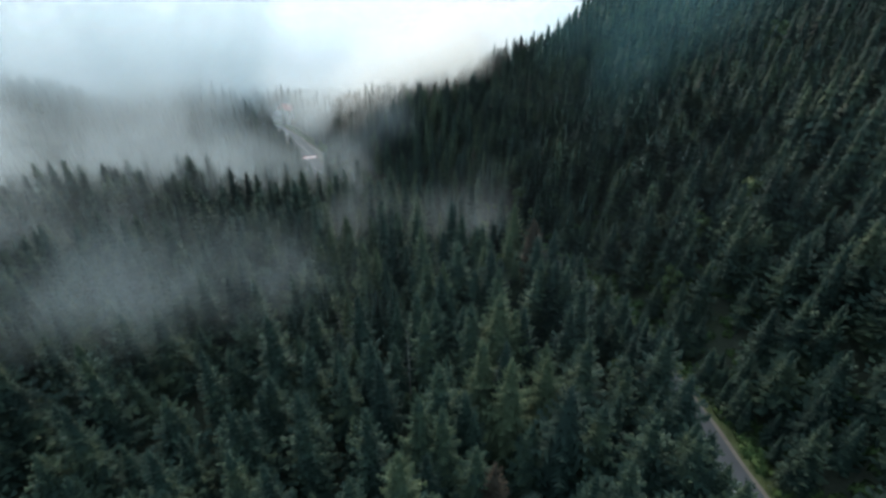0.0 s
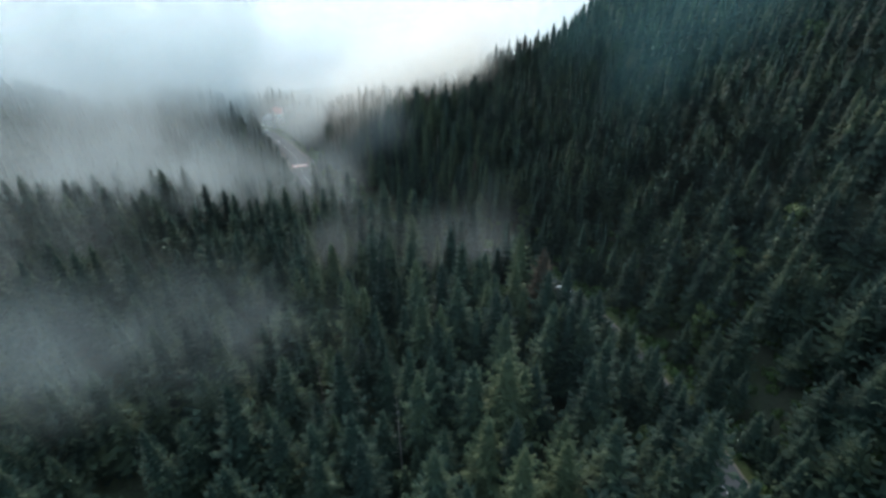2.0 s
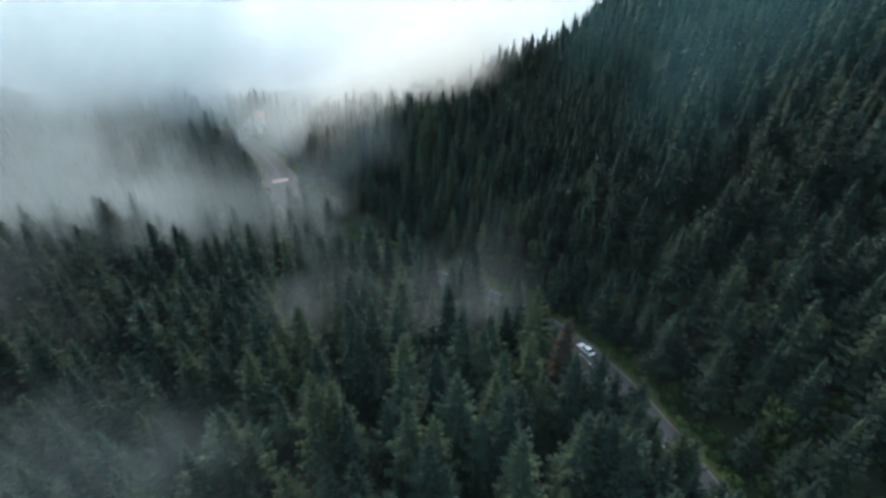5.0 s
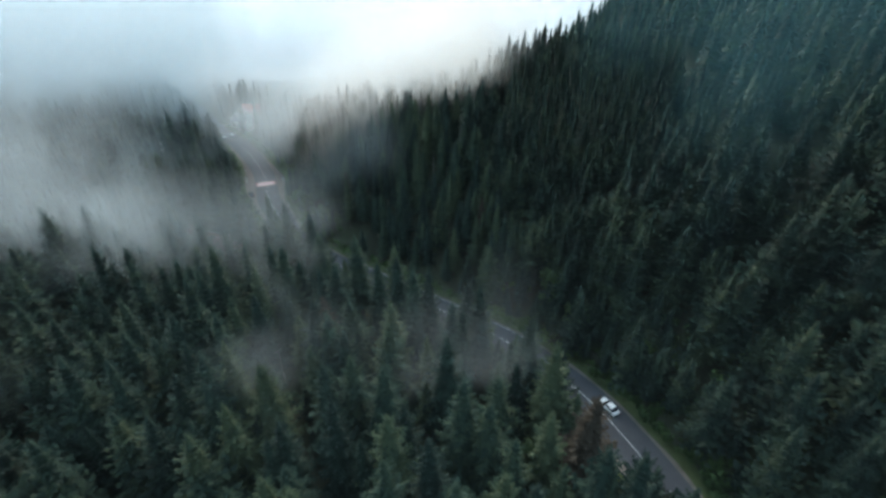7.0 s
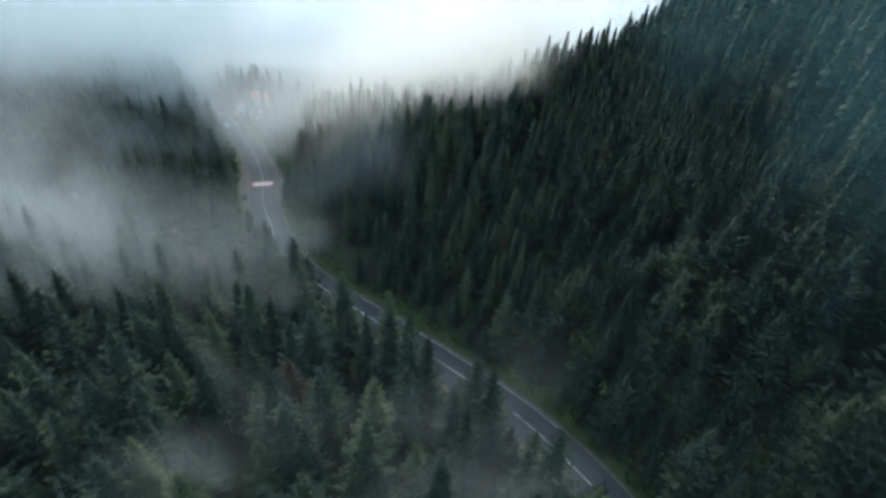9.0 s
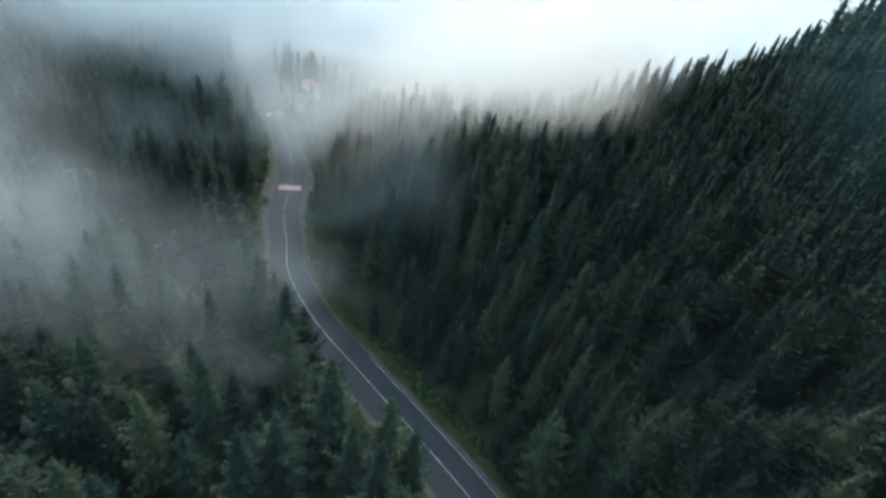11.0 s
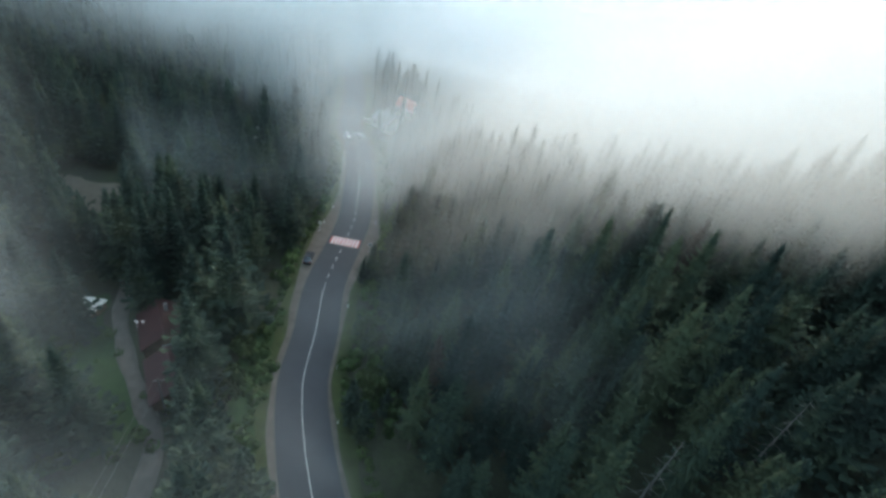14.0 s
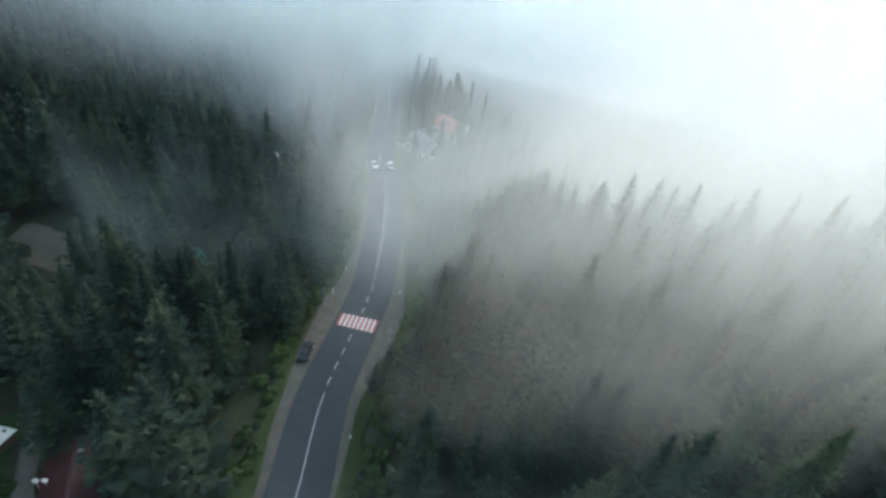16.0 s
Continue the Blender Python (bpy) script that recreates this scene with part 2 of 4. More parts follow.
# ---- trees ----
def branch_set(rng, whorls, per, segs, H, R, low, hang, droop, ragged=0.2):
    """Boughs in whorls, each a drooping spine with side twigs, as plain triangles."""
    V, T = [], []
    count = 0
    for w in range(whorls):
        f = (w + rng.uniform(-0.3, 0.3)) / (whorls - 1)
        f = min(max(f, 0.0), 0.995)
        z0 = H * (low + (1 - low) * f)
        reach = R * (1 - f) ** 0.66 * (0.74 + 0.26 * min(1, f / 0.15)) + 0.10
        for b in range(per if f < 0.9 else 4):
            a = 2 * math.pi * (b + rng.uniform(-0.35, 0.35)) / per + w * 2.4
            L = reach * rng.uniform(1 - ragged * 1.6, 1 + ragged)
            tilt = radians(-droop + (droop + 35) * f + rng.uniform(-9, 9))
            out = np.array((math.cos(a), math.sin(a), 0))
            side = np.array((-math.sin(a), math.cos(a), 0))
            spine = []
            for k in range(segs + 1):
                u = k / segs
                spine.append(out * (L * u * math.cos(tilt)) + np.array((0, 0, z0 + L * (math.sin(tilt) * u - 0.16 * u * (1 - u) * 2 + 0.10 * u ** 3))))
            for k in range(segs):
                u = (k + 0.5) / segs
                wid = L * (0.42 * (1 - u) + 0.10) * min(1, 0.45 + u * 2.2)
                p, q = spine[k], spine[k + 1]
                for s in (-1, 1):
                    tip = (p + q) / 2 + side * (s * wid * rng.uniform(0.7, 1.15)) + out * (wid * rng.uniform(0.25, 0.6)) - np.array((0, 0, wid * rng.uniform(0.12, 0.5)))
                    V += [p, q, tip]
                    T.append((count, count + 1, count + 2))
                    count += 3
                if hang:
                    tip = (p + q) / 2 - np.array((0, 0, wid * rng.uniform(0.35, 0.75) + 0.1)) + side * rng.uniform(-0.25, 0.25) * wid
                    V += [p, q, tip]
                    T.append((count, count + 1, count + 2))
                    count += 3
    return np.array(V), np.array(T)


def tiers(rng, n, points, H, R, low, sag):
    """The dense body of a crown: star-edged skirts, one above the other."""
    V, T = [], []
    for i in range(n):
        f = i / n
        z0, z1 = H * (low + (1 - low) * f), min(H, H * (low + (1 - low) * (f + 1.9 / n)))
        r = R * (1 - f) ** 0.8 * (0.78 + 0.22 * min(1, f / 0.2)) + 0.05
        o, turn = len(V), rng.uniform(0, 6.28)
        V.append((rng.uniform(-0.1, 0.1), rng.uniform(-0.1, 0.1), z1))
        for k in range(2 * points):
            a = turn + math.pi * k / points + rng.uniform(-0.12, 0.12)
            q = r * (rng.uniform(0.85, 1.12) if k % 2 == 0 else rng.uniform(0.5, 0.68))
            V.append((q * math.cos(a), q * math.sin(a), z0 - (sag * r * rng.uniform(0.6, 1.3) if k % 2 == 0 else -0.12 * r)))
        for k in range(2 * points):
            T.append((o, o + 1 + k, o + 1 + (k + 1) % (2 * points)))
    return np.array(V), np.array(T)


def joined(*pieces):
    V, T, n = [], [], 0
    for v, t in pieces:
        V.append(v)
        T.append(t + n)
        n += len(v)
    return np.concatenate(V), np.concatenate(T)


def trunk_mesh(H, r, sides=7, bend=0.0):
    V, T = [], []
    for i, f in enumerate((0, 0.03, 0.3, 0.65, 0.97)):
        rr = r * (1.35 if i == 0 else 1.0) * (1 - 0.93 * f)
        for k in range(sides):
            a = 2 * math.pi * k / sides
            V.append((rr * math.cos(a) + bend * math.sin(f * 3), rr * math.sin(a), H * f - (0.8 if i == 0 else 0)))
    for i in range(4):
        for k in range(sides):
            a, b = i * sides + k, i * sides + (k + 1) % sides
            T += [(a, b, b + sides), (a, b + sides, a + sides)]
    return np.array(V), np.array(T)


rng = random.Random(7)
NEAR_KINDS, MID_KINDS, FAR_KINDS = [], [], []
for R, low, droop, ragged in ((5.0, 0.10, 14, 0.22), (4.4, 0.14, 22, 0.18), (5.5, 0.12, 8, 0.26), (4.1, 0.20, 18, 0.24), (4.8, 0.06, 24, 0.2)):
    sag = 0.10 + droop / 90
    NEAR_KINDS.append((joined(branch_set(rng, 20, 6, 5, 24.0, R, low, True, droop, ragged), tiers(rng, 14, 9, 24.0, R * 0.74, low, sag)), trunk_mesh(24.0, 0.30)))
    MID_KINDS.append(joined(branch_set(rng, 21, 7, 3, 24.0, R, low, False, droop, ragged), tiers(rng, 14, 9, 24.0, R * 0.62, low, sag), trunk_mesh(12.0, 0.3, 4)))
    FAR_KINDS.append(joined(branch_set(rng, 13, 6, 2, 24.0, R, low, False, droop, ragged), tiers(rng, 9, 8, 24.0, R * 0.72, low, sag)))


def scatter():
    """Tree feet over the slopes: an uneven grid, thinned along the road and in the clearings."""
    feet = []
    step = 6.2
    for i in range(-51, 46):
        for j in range(-2, 60):
            x = (i + 0.5 * (j % 2) + rng.uniform(-0.42, 0.42)) * step
            y = (j + rng.uniform(-0.42, 0.42)) * step
            feet.append((x, y, rng.random(), rng.random(), rng.random()))
    feet = np.array(feet)
    d, _ = beside_road(feet[:, 0], feet[:, 1])
    x, y = feet[:, 0], feet[:, 1]
    keep = (d > 7.8 + 1.5 * feet[:, 4] + 4.0 * ((y > 178) & (y < 236))) | (d < -6.9 - 1.2 * feet[:, 4] - 3.0 * (y > 176))
    # the way to the huts and its clearing
    for cx, cy, r in CLEARINGS:
        keep &= np.hypot(x - cx, y - cy) > r
    keep &= (np.abs(x) < 60 + 0.95 * (y + 40)) & ((y > 20) | (np.abs(x) < 60)) & (y < 440)
    keep &= (d < 0) | (y < 300 + 0.25 * x + 1.0 * np.maximum(0, -50 - x))
    keep &= feet[:, 2] > np.where(np.abs(d) < 25, 0.03, 0.06)
    # a closer row between the road and the knoll
    row = []
    for s in np.arange(62, 101, 2.8):
        k = np.argmin(np.abs(ROAD_LINE[:, 1] - s))
        off = -6.6 - 2.6 * rng.random()
        row.append((ROAD_LINE[k, 0] + ROAD_WAY[k, 1] * off, ROAD_LINE[k, 1] - ROAD_WAY[k, 0] * off, rng.random(), rng.random(), rng.random()))
    row = np.array(row)
    # a closer stand on the spur's nose
    nose = np.array([(rng.uniform(-72, 70), rng.uniform(140, 262), rng.random(), rng.random(), rng.random()) for _ in range(720)])
    nd, _ = beside_road(nose[:, 0], nose[:, 1])
    room = nd > np.where(nose[:, 1] < 180, 9.5, 13)
    nose, nd = nose[room], nd[room]
    feet, d = np.concatenate((feet[keep], row, nose)), np.concatenate((d[keep], np.full(len(row), -8.0), nd))
    return feet, d


CLEARINGS = [(-78, 186, 5.5), (-68, 180, 5.5), (-97, 185, 4.5), (-89, 184, 4.5), (-82, 180, 4.5), (-73, 176, 4.5), (-64, 173, 4), (-54, 165, 3.5), (-100, 196, 3.5), (-113, 199, 4.5),
             (-134, 208, 9), (-124, 206, 5), (-116, 217, 4.5), (-107, 221, 4.5), (-59, 189, 5), (-62, 195, 3.5), (-55, 184, 4), (-153, 288, 10), (-141, 292, 8), (-105, 296, 8), (-108, 317, 9), (-103, 222, 4.5), (-149, 281, 9), (-126, 256, 4.5), (-104, 290, 6)]
FEET, FEET_D = scatter()
FEET_Z = height(FEET[:, 0], FEET[:, 1])


def forest():
    x, y = FEET[:, 0], FEET[:, 1]
    h = 27.5 * (0.55 + 0.36 * FEET[:, 3])
    h = h * np.where((FEET_D < 0) & (FEET_D > -20) & (y < 104), 1.12, 1.0)
    h = np.where(FEET_D < -10, h * 1.0, h * np.clip(0.78 + (FEET_D - 8) / 40, 0.78, 1.0))
    h = h * np.where(FEET_D > 48, 0.90, 1.0) * np.where(FEET_D > 0, 0.95, 1.0)
    on_nose = (FEET_D > 8) & (y > 160) & (x < 75)
    h = h * np.where(on_nose, 0.82, 1.0)
    # the belt that the flight passes nearest
    line = 4 - 0.12 * (y - 50)
    near = np.abs(x - line) + 0.25 * np.abs(y - 130)
    order = np.argsort(np.where((y > 35) & (y < 235), near, 1e9))
    single = set(order[:300].tolist())
    kinds = []
    for crown, trunk in NEAR_KINDS:
        a = raw_mesh("crown", *crown)
        a.materials.append(M_NEEDLE)
        b = raw_mesh("trunk", *trunk)
        b.materials.append(M_BARK)
        c = raw_mesh("crown", *crown)
        c.materials.append(M_DRY)
        kinds.append((a, b, c))
    rest = {"mid": [], "far": []}
    # young trees between the tall ones
    young = np.array([(rng.uniform(-110, 130), rng.uniform(15, 265), rng.random(), rng.random(), rng.random()) for _ in range(2000)])
    yd, _ = beside_road(young[:, 0], young[:, 1])
    ok = ((yd > 7.4) & (yd < 75)) | ((yd < -7.2) & (yd > -60) & (young[:, 1] < 168))
    for a, b in zip(young[ok], height(young[ok, 0], young[ok, 1])):
        s = 0.24 + 0.22 * a[3]
        rest["far"].append((a[0], a[1], b, s * (1.1 + 0.4 * a[4]), s, a[2] * 6.28, int(a[3] * 997) % 5))
    for k in range(len(FEET)):
        s = h[k] / 24
        wide = s * (1.0 + 0.34 * FEET[k, 4]) * (0.82 if on_nose[k] else 1.0)
        turn = FEET[k, 2] * 40
        kind = int(FEET[k, 3] * 997) % 5
        if k in single:
            tree = new("spruce_tree")
            tree.matrix_world = Matrix.Translation((x[k], y[k], FEET_Z[k])) @ Matrix.Rotation(turn, 4, "Z") @ Matrix.Diagonal((wide, wide, s, 1))
            dry = FEET[k, 2] > 0.975
            tagged(tree, "spruce with dry rust-brown needles among green ones" if dry else "tall dark green spruce on the forest slope", "tree", "spruces of the valley forest")
            for me, name in ((kinds[kind][2 if dry else 0], "crown"), (kinds[kind][1], "trunk")):
                o = new(name, me)
                o.parent = tree
            continue
        rest["mid" if abs(x[k] - line[k]) < 85 and y[k] < 260 else "far"].append((x[k], y[k], FEET_Z[k], wide, s, turn, kind))
    for name, source in (("mid", MID_KINDS), ("far", FAR_KINDS)):
        V, T, n = [], [], 0
        for px, py, pz, wide, s, turn, kind in rest[name]:
            v, t = source[kind]
            c, q = math.cos(turn) * wide, math.sin(turn) * wide
            V.append(np.stack((v[:, 0] * c - v[:, 1] * q + px, v[:, 0] * q + v[:, 1] * c + py, v[:, 2] * s + pz), 1))
            T.append(t + n)
            n += len(v)
        me = raw_mesh("woods", np.concatenate(V), np.concatenate(T))
        me.materials.append(M_WOODS)
        tagged(new("woods", me), "dense dark green spruce woods on the slopes" if name == "mid" else "hazy blue-green spruce woods farther off", "forest", kind="stuff")


forest()


# ---- helpers for things ----
def part(name, bm, material, parent, label=""):
    me = bpy.data.meshes.new(name)
    bm.to_mesh(me)
    bm.free()
    me.materials.append(material)
    o = new(name, me)
    o.parent = parent
    return tagged(o, label)


def thing(name, x, y, z, turn, label, category, group=""):
    o = new(name)
    o.matrix_world = pose(x, y, z, 0, 0, turn)
    return tagged(o, label, category, group)


def box(size, at=(0, 0, 0), bevel=0.0, bm=None):
    bm = bm or bmesh.new()
    made = bmesh.ops.create_cube(bm, size=1, matrix=Matrix.Translation(at) @ Matrix.Diagonal((*size, 1)))
    if bevel:
        bmesh.ops.bevel(bm, geom=list({e for v in made["verts"] for e in v.link_edges}), offset=bevel, segments=2, affect="EDGES")
    return bm


def tube(r, length, at=(0, 0, 0), turn=(0, 0, 0), sides=12, r2=None, bm=None):
    bm = bm or bmesh.new()
    bmesh.ops.create_cone(bm, cap_ends=True, segments=sides, radius1=r, radius2=r if r2 is None else r2, depth=length, matrix=Matrix.Translation(at) @ pose(0, 0, 0, *turn))
    return bm


def prism(profile, length, at=(0, 0, 0)):
    """An outline in x, z drawn out along y."""
    bm = bmesh.new()
    a = [bm.verts.new((x + at[0], at[1] - length / 2, z + at[2])) for x, z in profile]
    b = [bm.verts.new((x + at[0], at[1] + length / 2, z + at[2])) for x, z in profile]
    bm.faces.new(a)
    bm.faces.new(b[::-1])
    for k in range(len(a)):
        m = (k + 1) % len(a)
        bm.faces.new((a[k], b[k], b[m], a[m]))
    bmesh.ops.recalc_face_normals(bm, faces=bm.faces)
    return bm


M_CAR = surface("white_car_paint", ((0.3, (0.70, 0.71, 0.72)), (0.7, (0.80, 0.81, 0.82))), 0.8, 6.0, 0.25, 0.0)
M_CAR_DARK = surface("dark_car_paint", ((0.3, (0.03, 0.035, 0.045)), (0.7, (0.06, 0.065, 0.08))), 0.8, 6.0, 0.25, 0.0)
M_GLASS = surface("dark_window_glass", ((0.3, (0.02, 0.024, 0.03)), (0.7, (0.035, 0.04, 0.05))), 1.0, 5.0, 0.08, 0.0)
M_RUBBER = surface("rubber", ((0.3, (0.015, 0.015, 0.015)), (0.7, (0.03, 0.03, 0.03))), 4.0, 20.0, 0.85, 0.1)
M_STEEL = surface("galvanised_steel", ((0.3, (0.42, 0.43, 0.44)), (0.7, (0.58, 0.59, 0.60))), 2.0, 20.0, 0.45, 0.05, metal=0.8)
M_LAMP_RED = surface("red_lamp_glass", ((0.3, (0.30, 0.02, 0.02)), (0.7, (0.42, 0.03, 0.03))), 4.0, 20.0, 0.2, 0.0)
M_MAROON = surface("maroon_sheet_roof", ((0.3, (0.0306, 0.0079, 0.0086)), (0.7, (0.0540, 0.0144, 0.0151))), 0.5, 5.0, 0.55, 0.2)
M_REDROOF = surface("red_tile_roof", ((0.3, (0.32, 0.10, 0.08)), (0.7, (0.48, 0.17, 0.14))), 0.5, 5.0, 0.8, 0.3)
M_GREYROOF = surface("grey_sheet_roof", ((0.3, (0.13, 0.13, 0.135)), (0.7, (0.22, 0.22, 0.22))), 0.5, 5.0, 0.6, 0.2)
M_BLUEROOF = surface("slate_blue_roof", ((0.3, (0.09, 0.13, 0.20)), (0.7, (0.15, 0.20, 0.30))), 0.5, 5.0, 0.6, 0.2)
M_TEALROOF = surface("teal_sheet_roof", ((0.3, (0.03, 0.18, 0.24)), (0.7, (0.05, 0.26, 0.33))), 0.5, 5.0, 0.6, 0.2)
M_GREENROOF = surface("green_sheet_roof", ((0.3, (0.03, 0.10, 0.07)), (0.7, (0.05, 0.16, 0.11))), 0.5, 5.0, 0.6, 0.2)
M_WALL_PALE = surface("pale_render_wall", ((0.3, (0.60, 0.58, 0.53)), (0.7, (0.74, 0.72, 0.67))), 0.4, 6.0, 0.9, 0.2)
M_WALL_WOOD = surface("dark_timber_wall", ((0.3, (0.10, 0.07, 0.05)), (0.7, (0.19, 0.13, 0.09))), 0.8, 8.0, 0.85, 0.4)
M_LOG = surface("peeled_logs", ((0.3, (0.34, 0.28, 0.21)), (0.7, (0.50, 0.43, 0.34))), 0.8, 8.0, 0.85, 0.4)
M_MEADOW = surface("meadow_grass", ((0.3, (0.0140, 0.0330, 0.0080)), (0.55, (0.0230, 0.0510, 0.0115)), (0.78, (0.0390, 0.0650, 0.0160))), 0.35, 4.0, 0.95, 0.8, 0.15)
M_EARTH = surface("bare_earth", ((0.3, (0.0900, 0.0750, 0.0570)), (0.7, (0.1500, 0.1290, 0.0990))), 0.3, 4.0, 0.95, 0.6, 0.1)

GROUND_AT = lambda x, y: float(height(np.array([x]), np.array([y]))[0])


# ---- paint on the road ----
def along(run, off):
    x, y, z = (np.interp(run, ROAD_RUN, ROAD_LINE[:, k]) for k in range(3))
    wx, wy = np.interp(run, ROAD_RUN, ROAD_WAY[:, 0]), np.interp(run, ROAD_RUN, ROAD_WAY[:, 1])
    return np.array((x + wy * off, y - wx * off, z)), math.degrees(math.atan2(wy, wx))


def run_at(x, y):
    return float(ROAD_RUN[np.argmin(np.hypot(ROAD_LINE[:, 0] - x, ROAD_LINE[:, 1] - y))])


def paint(name, a, b, off, width, material):
    """A flat stroke of paint that follows the road."""
    n = max(2, int((b - a) / 1.5) + 1)
    bm = bmesh.new()
    prev = None
    for s in np.linspace(a, b, n):
        pair = [bm.verts.new(along(s, off + k * width / 2)[0] + np.array((0, 0, 0.012))) for k in (-1, 1)]
        if prev:
            bm.faces.new((prev[0], prev[1], pair[1], pair[0]))
        prev = pair
    bmesh.ops.recalc_face_normals(bm, faces=bm.faces)
    return part(name, bm, material, road)


CROSSING = run_at(-72.5, 228.5)
DASHED = [(run_at(44, 82), run_at(37, 108)), (run_at(16, 142), run_at(11, 146)), (CROSSING - 17, CROSSING - 1.7), (CROSSING + 1.7, CROSSING + 14)]
s = run_at(50, -40)
while s < ROAD_RUN[-1] - 20:
    dashed = any(a <= s < b for a, b in DASHED)
    ends = [a for a, b in DASHED if a > s]
    if abs(s - CROSSING) < 2.2:
        s = CROSSING + 2.3
        continue
    stop = s + 1.6 if dashed else min([s + 18] + ends)
    paint("centre_line", s, stop, 0.12, 0.10, M_WHITE)
    s = stop + (1.5 if dashed else 0.0)
s = run_at(20, 137)
while s < run_at(-18, 167):
    paint("edge_line", s, s + 14, 4.0, 0.09, M_WHITE)
    s += 14
for k in range(17):
    paint("crossing_stripe", CROSSING - 1.5, CROSSING + 1.5, -3.4 + (k + 0.5) * 7.1 / 17, 7.1 / 17, M_RED if k % 2 == 0 else M_WHITE)


# ---- cars ----
def car(x, y, z, turn, paint_material, label):
    c = thing("car", x, y, z, turn, label, "car")
    lower = [(-2.2, 0.35), (-2.15, 0.72), (-1.95, 0.88), (-1.2, 0.93), (0.75, 0.93), (1.9, 0.82), (2.15, 0.62), (2.2, 0.35), (1.9, 0.24), (-1.95, 0.24)]
    bm = prism(lower, 1.72)
    bmesh.ops.bevel(bm, geom=list(bm.edges), offset=0.05, segments=2, affect="EDGES")
    body = part("body", bm, paint_material, c)
    cabin = prism([(-1.75, 0.90), (-1.15, 1.38), (0.1, 1.42), (0.95, 0.92)], 1.5)
    for v in cabin.verts:
        if v.co.z > 1.2:
            v.co.y *= 0.82
    part("cabin", cabin, M_GLASS, c, "dark tinted windows")
    roof = box((1.36, 1.24, 0.07), (-0.53, 0, 1.42), 0.03)
    part("roof", roof, paint_material, c)
    for sy in (-1, 1):
        for sx in (-0.95, -0.1):
            part("pillar", box((0.10, 0.05, 0.46), (sx, sy * 0.70, 1.16), 0.01), paint_material, c)
    for sx in (-1.35, 1.35):
        for sy in (-1, 1):
            w = part("wheel", tube(0.32, 0.2, (sx, sy * 0.80, 0.32), (90, 0, 0), 20), M_RUBBER, c)
            part("rim", tube(0.19, 0.02, (sx, sy * 0.905, 0.32), (90, 0, 0), 14), M_STEEL, w)
    for sy in (-1, 1):
        part("tail_lamp", box((0.06, 0.34, 0.14), (-2.17, sy * 0.62, 0.66), 0.015), M_LAMP_RED, c, "red tail lamp")
        part("headlamp", box((0.08, 0.36, 0.13), (2.12, sy * 0.60, 0.62), 0.015), M_STEEL, c, "clear headlamp")
        part("mirror", box((0.14, 0.18, 0.11), (0.62, sy * 0.92, 0.98), 0.02), paint_material, c)
    part("bumper", box((0.12, 1.66, 0.16), (-2.22, 0, 0.42), 0.03), M_RUBBER, c)
    part("bumper", box((0.12, 1.66, 0.16), (2.22, 0, 0.42), 0.03), M_RUBBER, c)
    return c


at, turn = along(run_at(32.8, 120.8), 2.0)
car(*at, turn, M_CAR, "white saloon car on the asphalt road beside the verge")
for px, py, off, flip in ((-106, 277, 2.0, 0), (-106, 277, -2.3, 180)):
    at, turn = along(run_at(px, py), off)
    car(*at, turn + flip, M_CAR, "small white car on the misty road near the houses")
at, turn = along(run_at(-69.5, 219), -5.6)
car(at[0], at[1], at[2] - 0.02, turn + 8, M_CAR_DARK, "dark saloon car parked on the gravel shoulder")


# ---- posts and signs beside the road ----
def marker_post(run, off):
    at, turn = along(run, off)
    o = thing("marker_post", *(at - np.array((0, 0, 0.1))), turn, "white plastic marker post with a dark band", "post", "marker posts along the road")
    part("post", box((0.10, 0.12, 1.15), (0, 0, 0.575), 0.02), M_CAR, o)
    part("band", box((0.105, 0.125, 0.2), (0, 0, 0.9)), M_RUBBER, o, "black reflector band")


for px, py, off in ((-45, 187, 5.4), (-53, 196, 5.5), (-61, 208, 5.6), (-67, 217, 6.6), (-76, 236, 5.8), (-86, 254, 5.3), (-75, 234, -6.8), (-78, 240, -6.0), (-92, 262, 5.3), (-92, 262, -5.3)):
    marker_post(run_at(px, py), off)


def crossing_sign(run, off, flip):
    at, turn = along(run, off)
    o = thing("crossing_sign", *(at - np.array((0, 0, 0.1))), turn + flip, "square pale crossing sign on a steel pole", "sign", "signs at the crossing")
    part("pole", tube(0.04, 2.7, (0, 0, 1.35), sides=8), M_STEEL, o)
    part("board", box((0.03, 0.7, 0.7), (-0.05, 0, 2.45), 0.01), M_WHITE, o, "white square board")
    part("panel", box((0.012, 0.5, 0.5), (-0.072, 0, 2.45)), M_BLUEROOF, o, "blue square panel")


crossing_sign(CROSSING - 2.4, 6.8, 0)
crossing_sign(CROSSING + 2.4, -6.9, 180)


# ---- overhead line by the track ----
def utility_pole(x, y, turn):
    o = thing("utility_pole", x, y, GROUND_AT(x, y) - 0.3, turn, "weathered grey wooden utility pole with a crossarm", "pole", "poles of the overhead line")
    part("pole", tube(0.13, 8.6, (0, 0, 4.3), sides=9, r2=0.09), M_DEAD, o)
    part("crossarm", box((1.3, 0.1, 0.12), (0, 0.12, 8.0), 0.01), M_DEAD, o)
    for sx in (-0.55, 0.55):
        part("insulator", tube(0.05, 0.16, (sx, 0.12, 8.14), sides=8, r2=0.03), M_WHITE, o, "white ceramic insulator")
    return np.array((x, y, GROUND_AT(x, y) - 0.3 + 8.22)), np.array((math.cos(math.radians(turn)), math.sin(math.radians(turn)), 0))


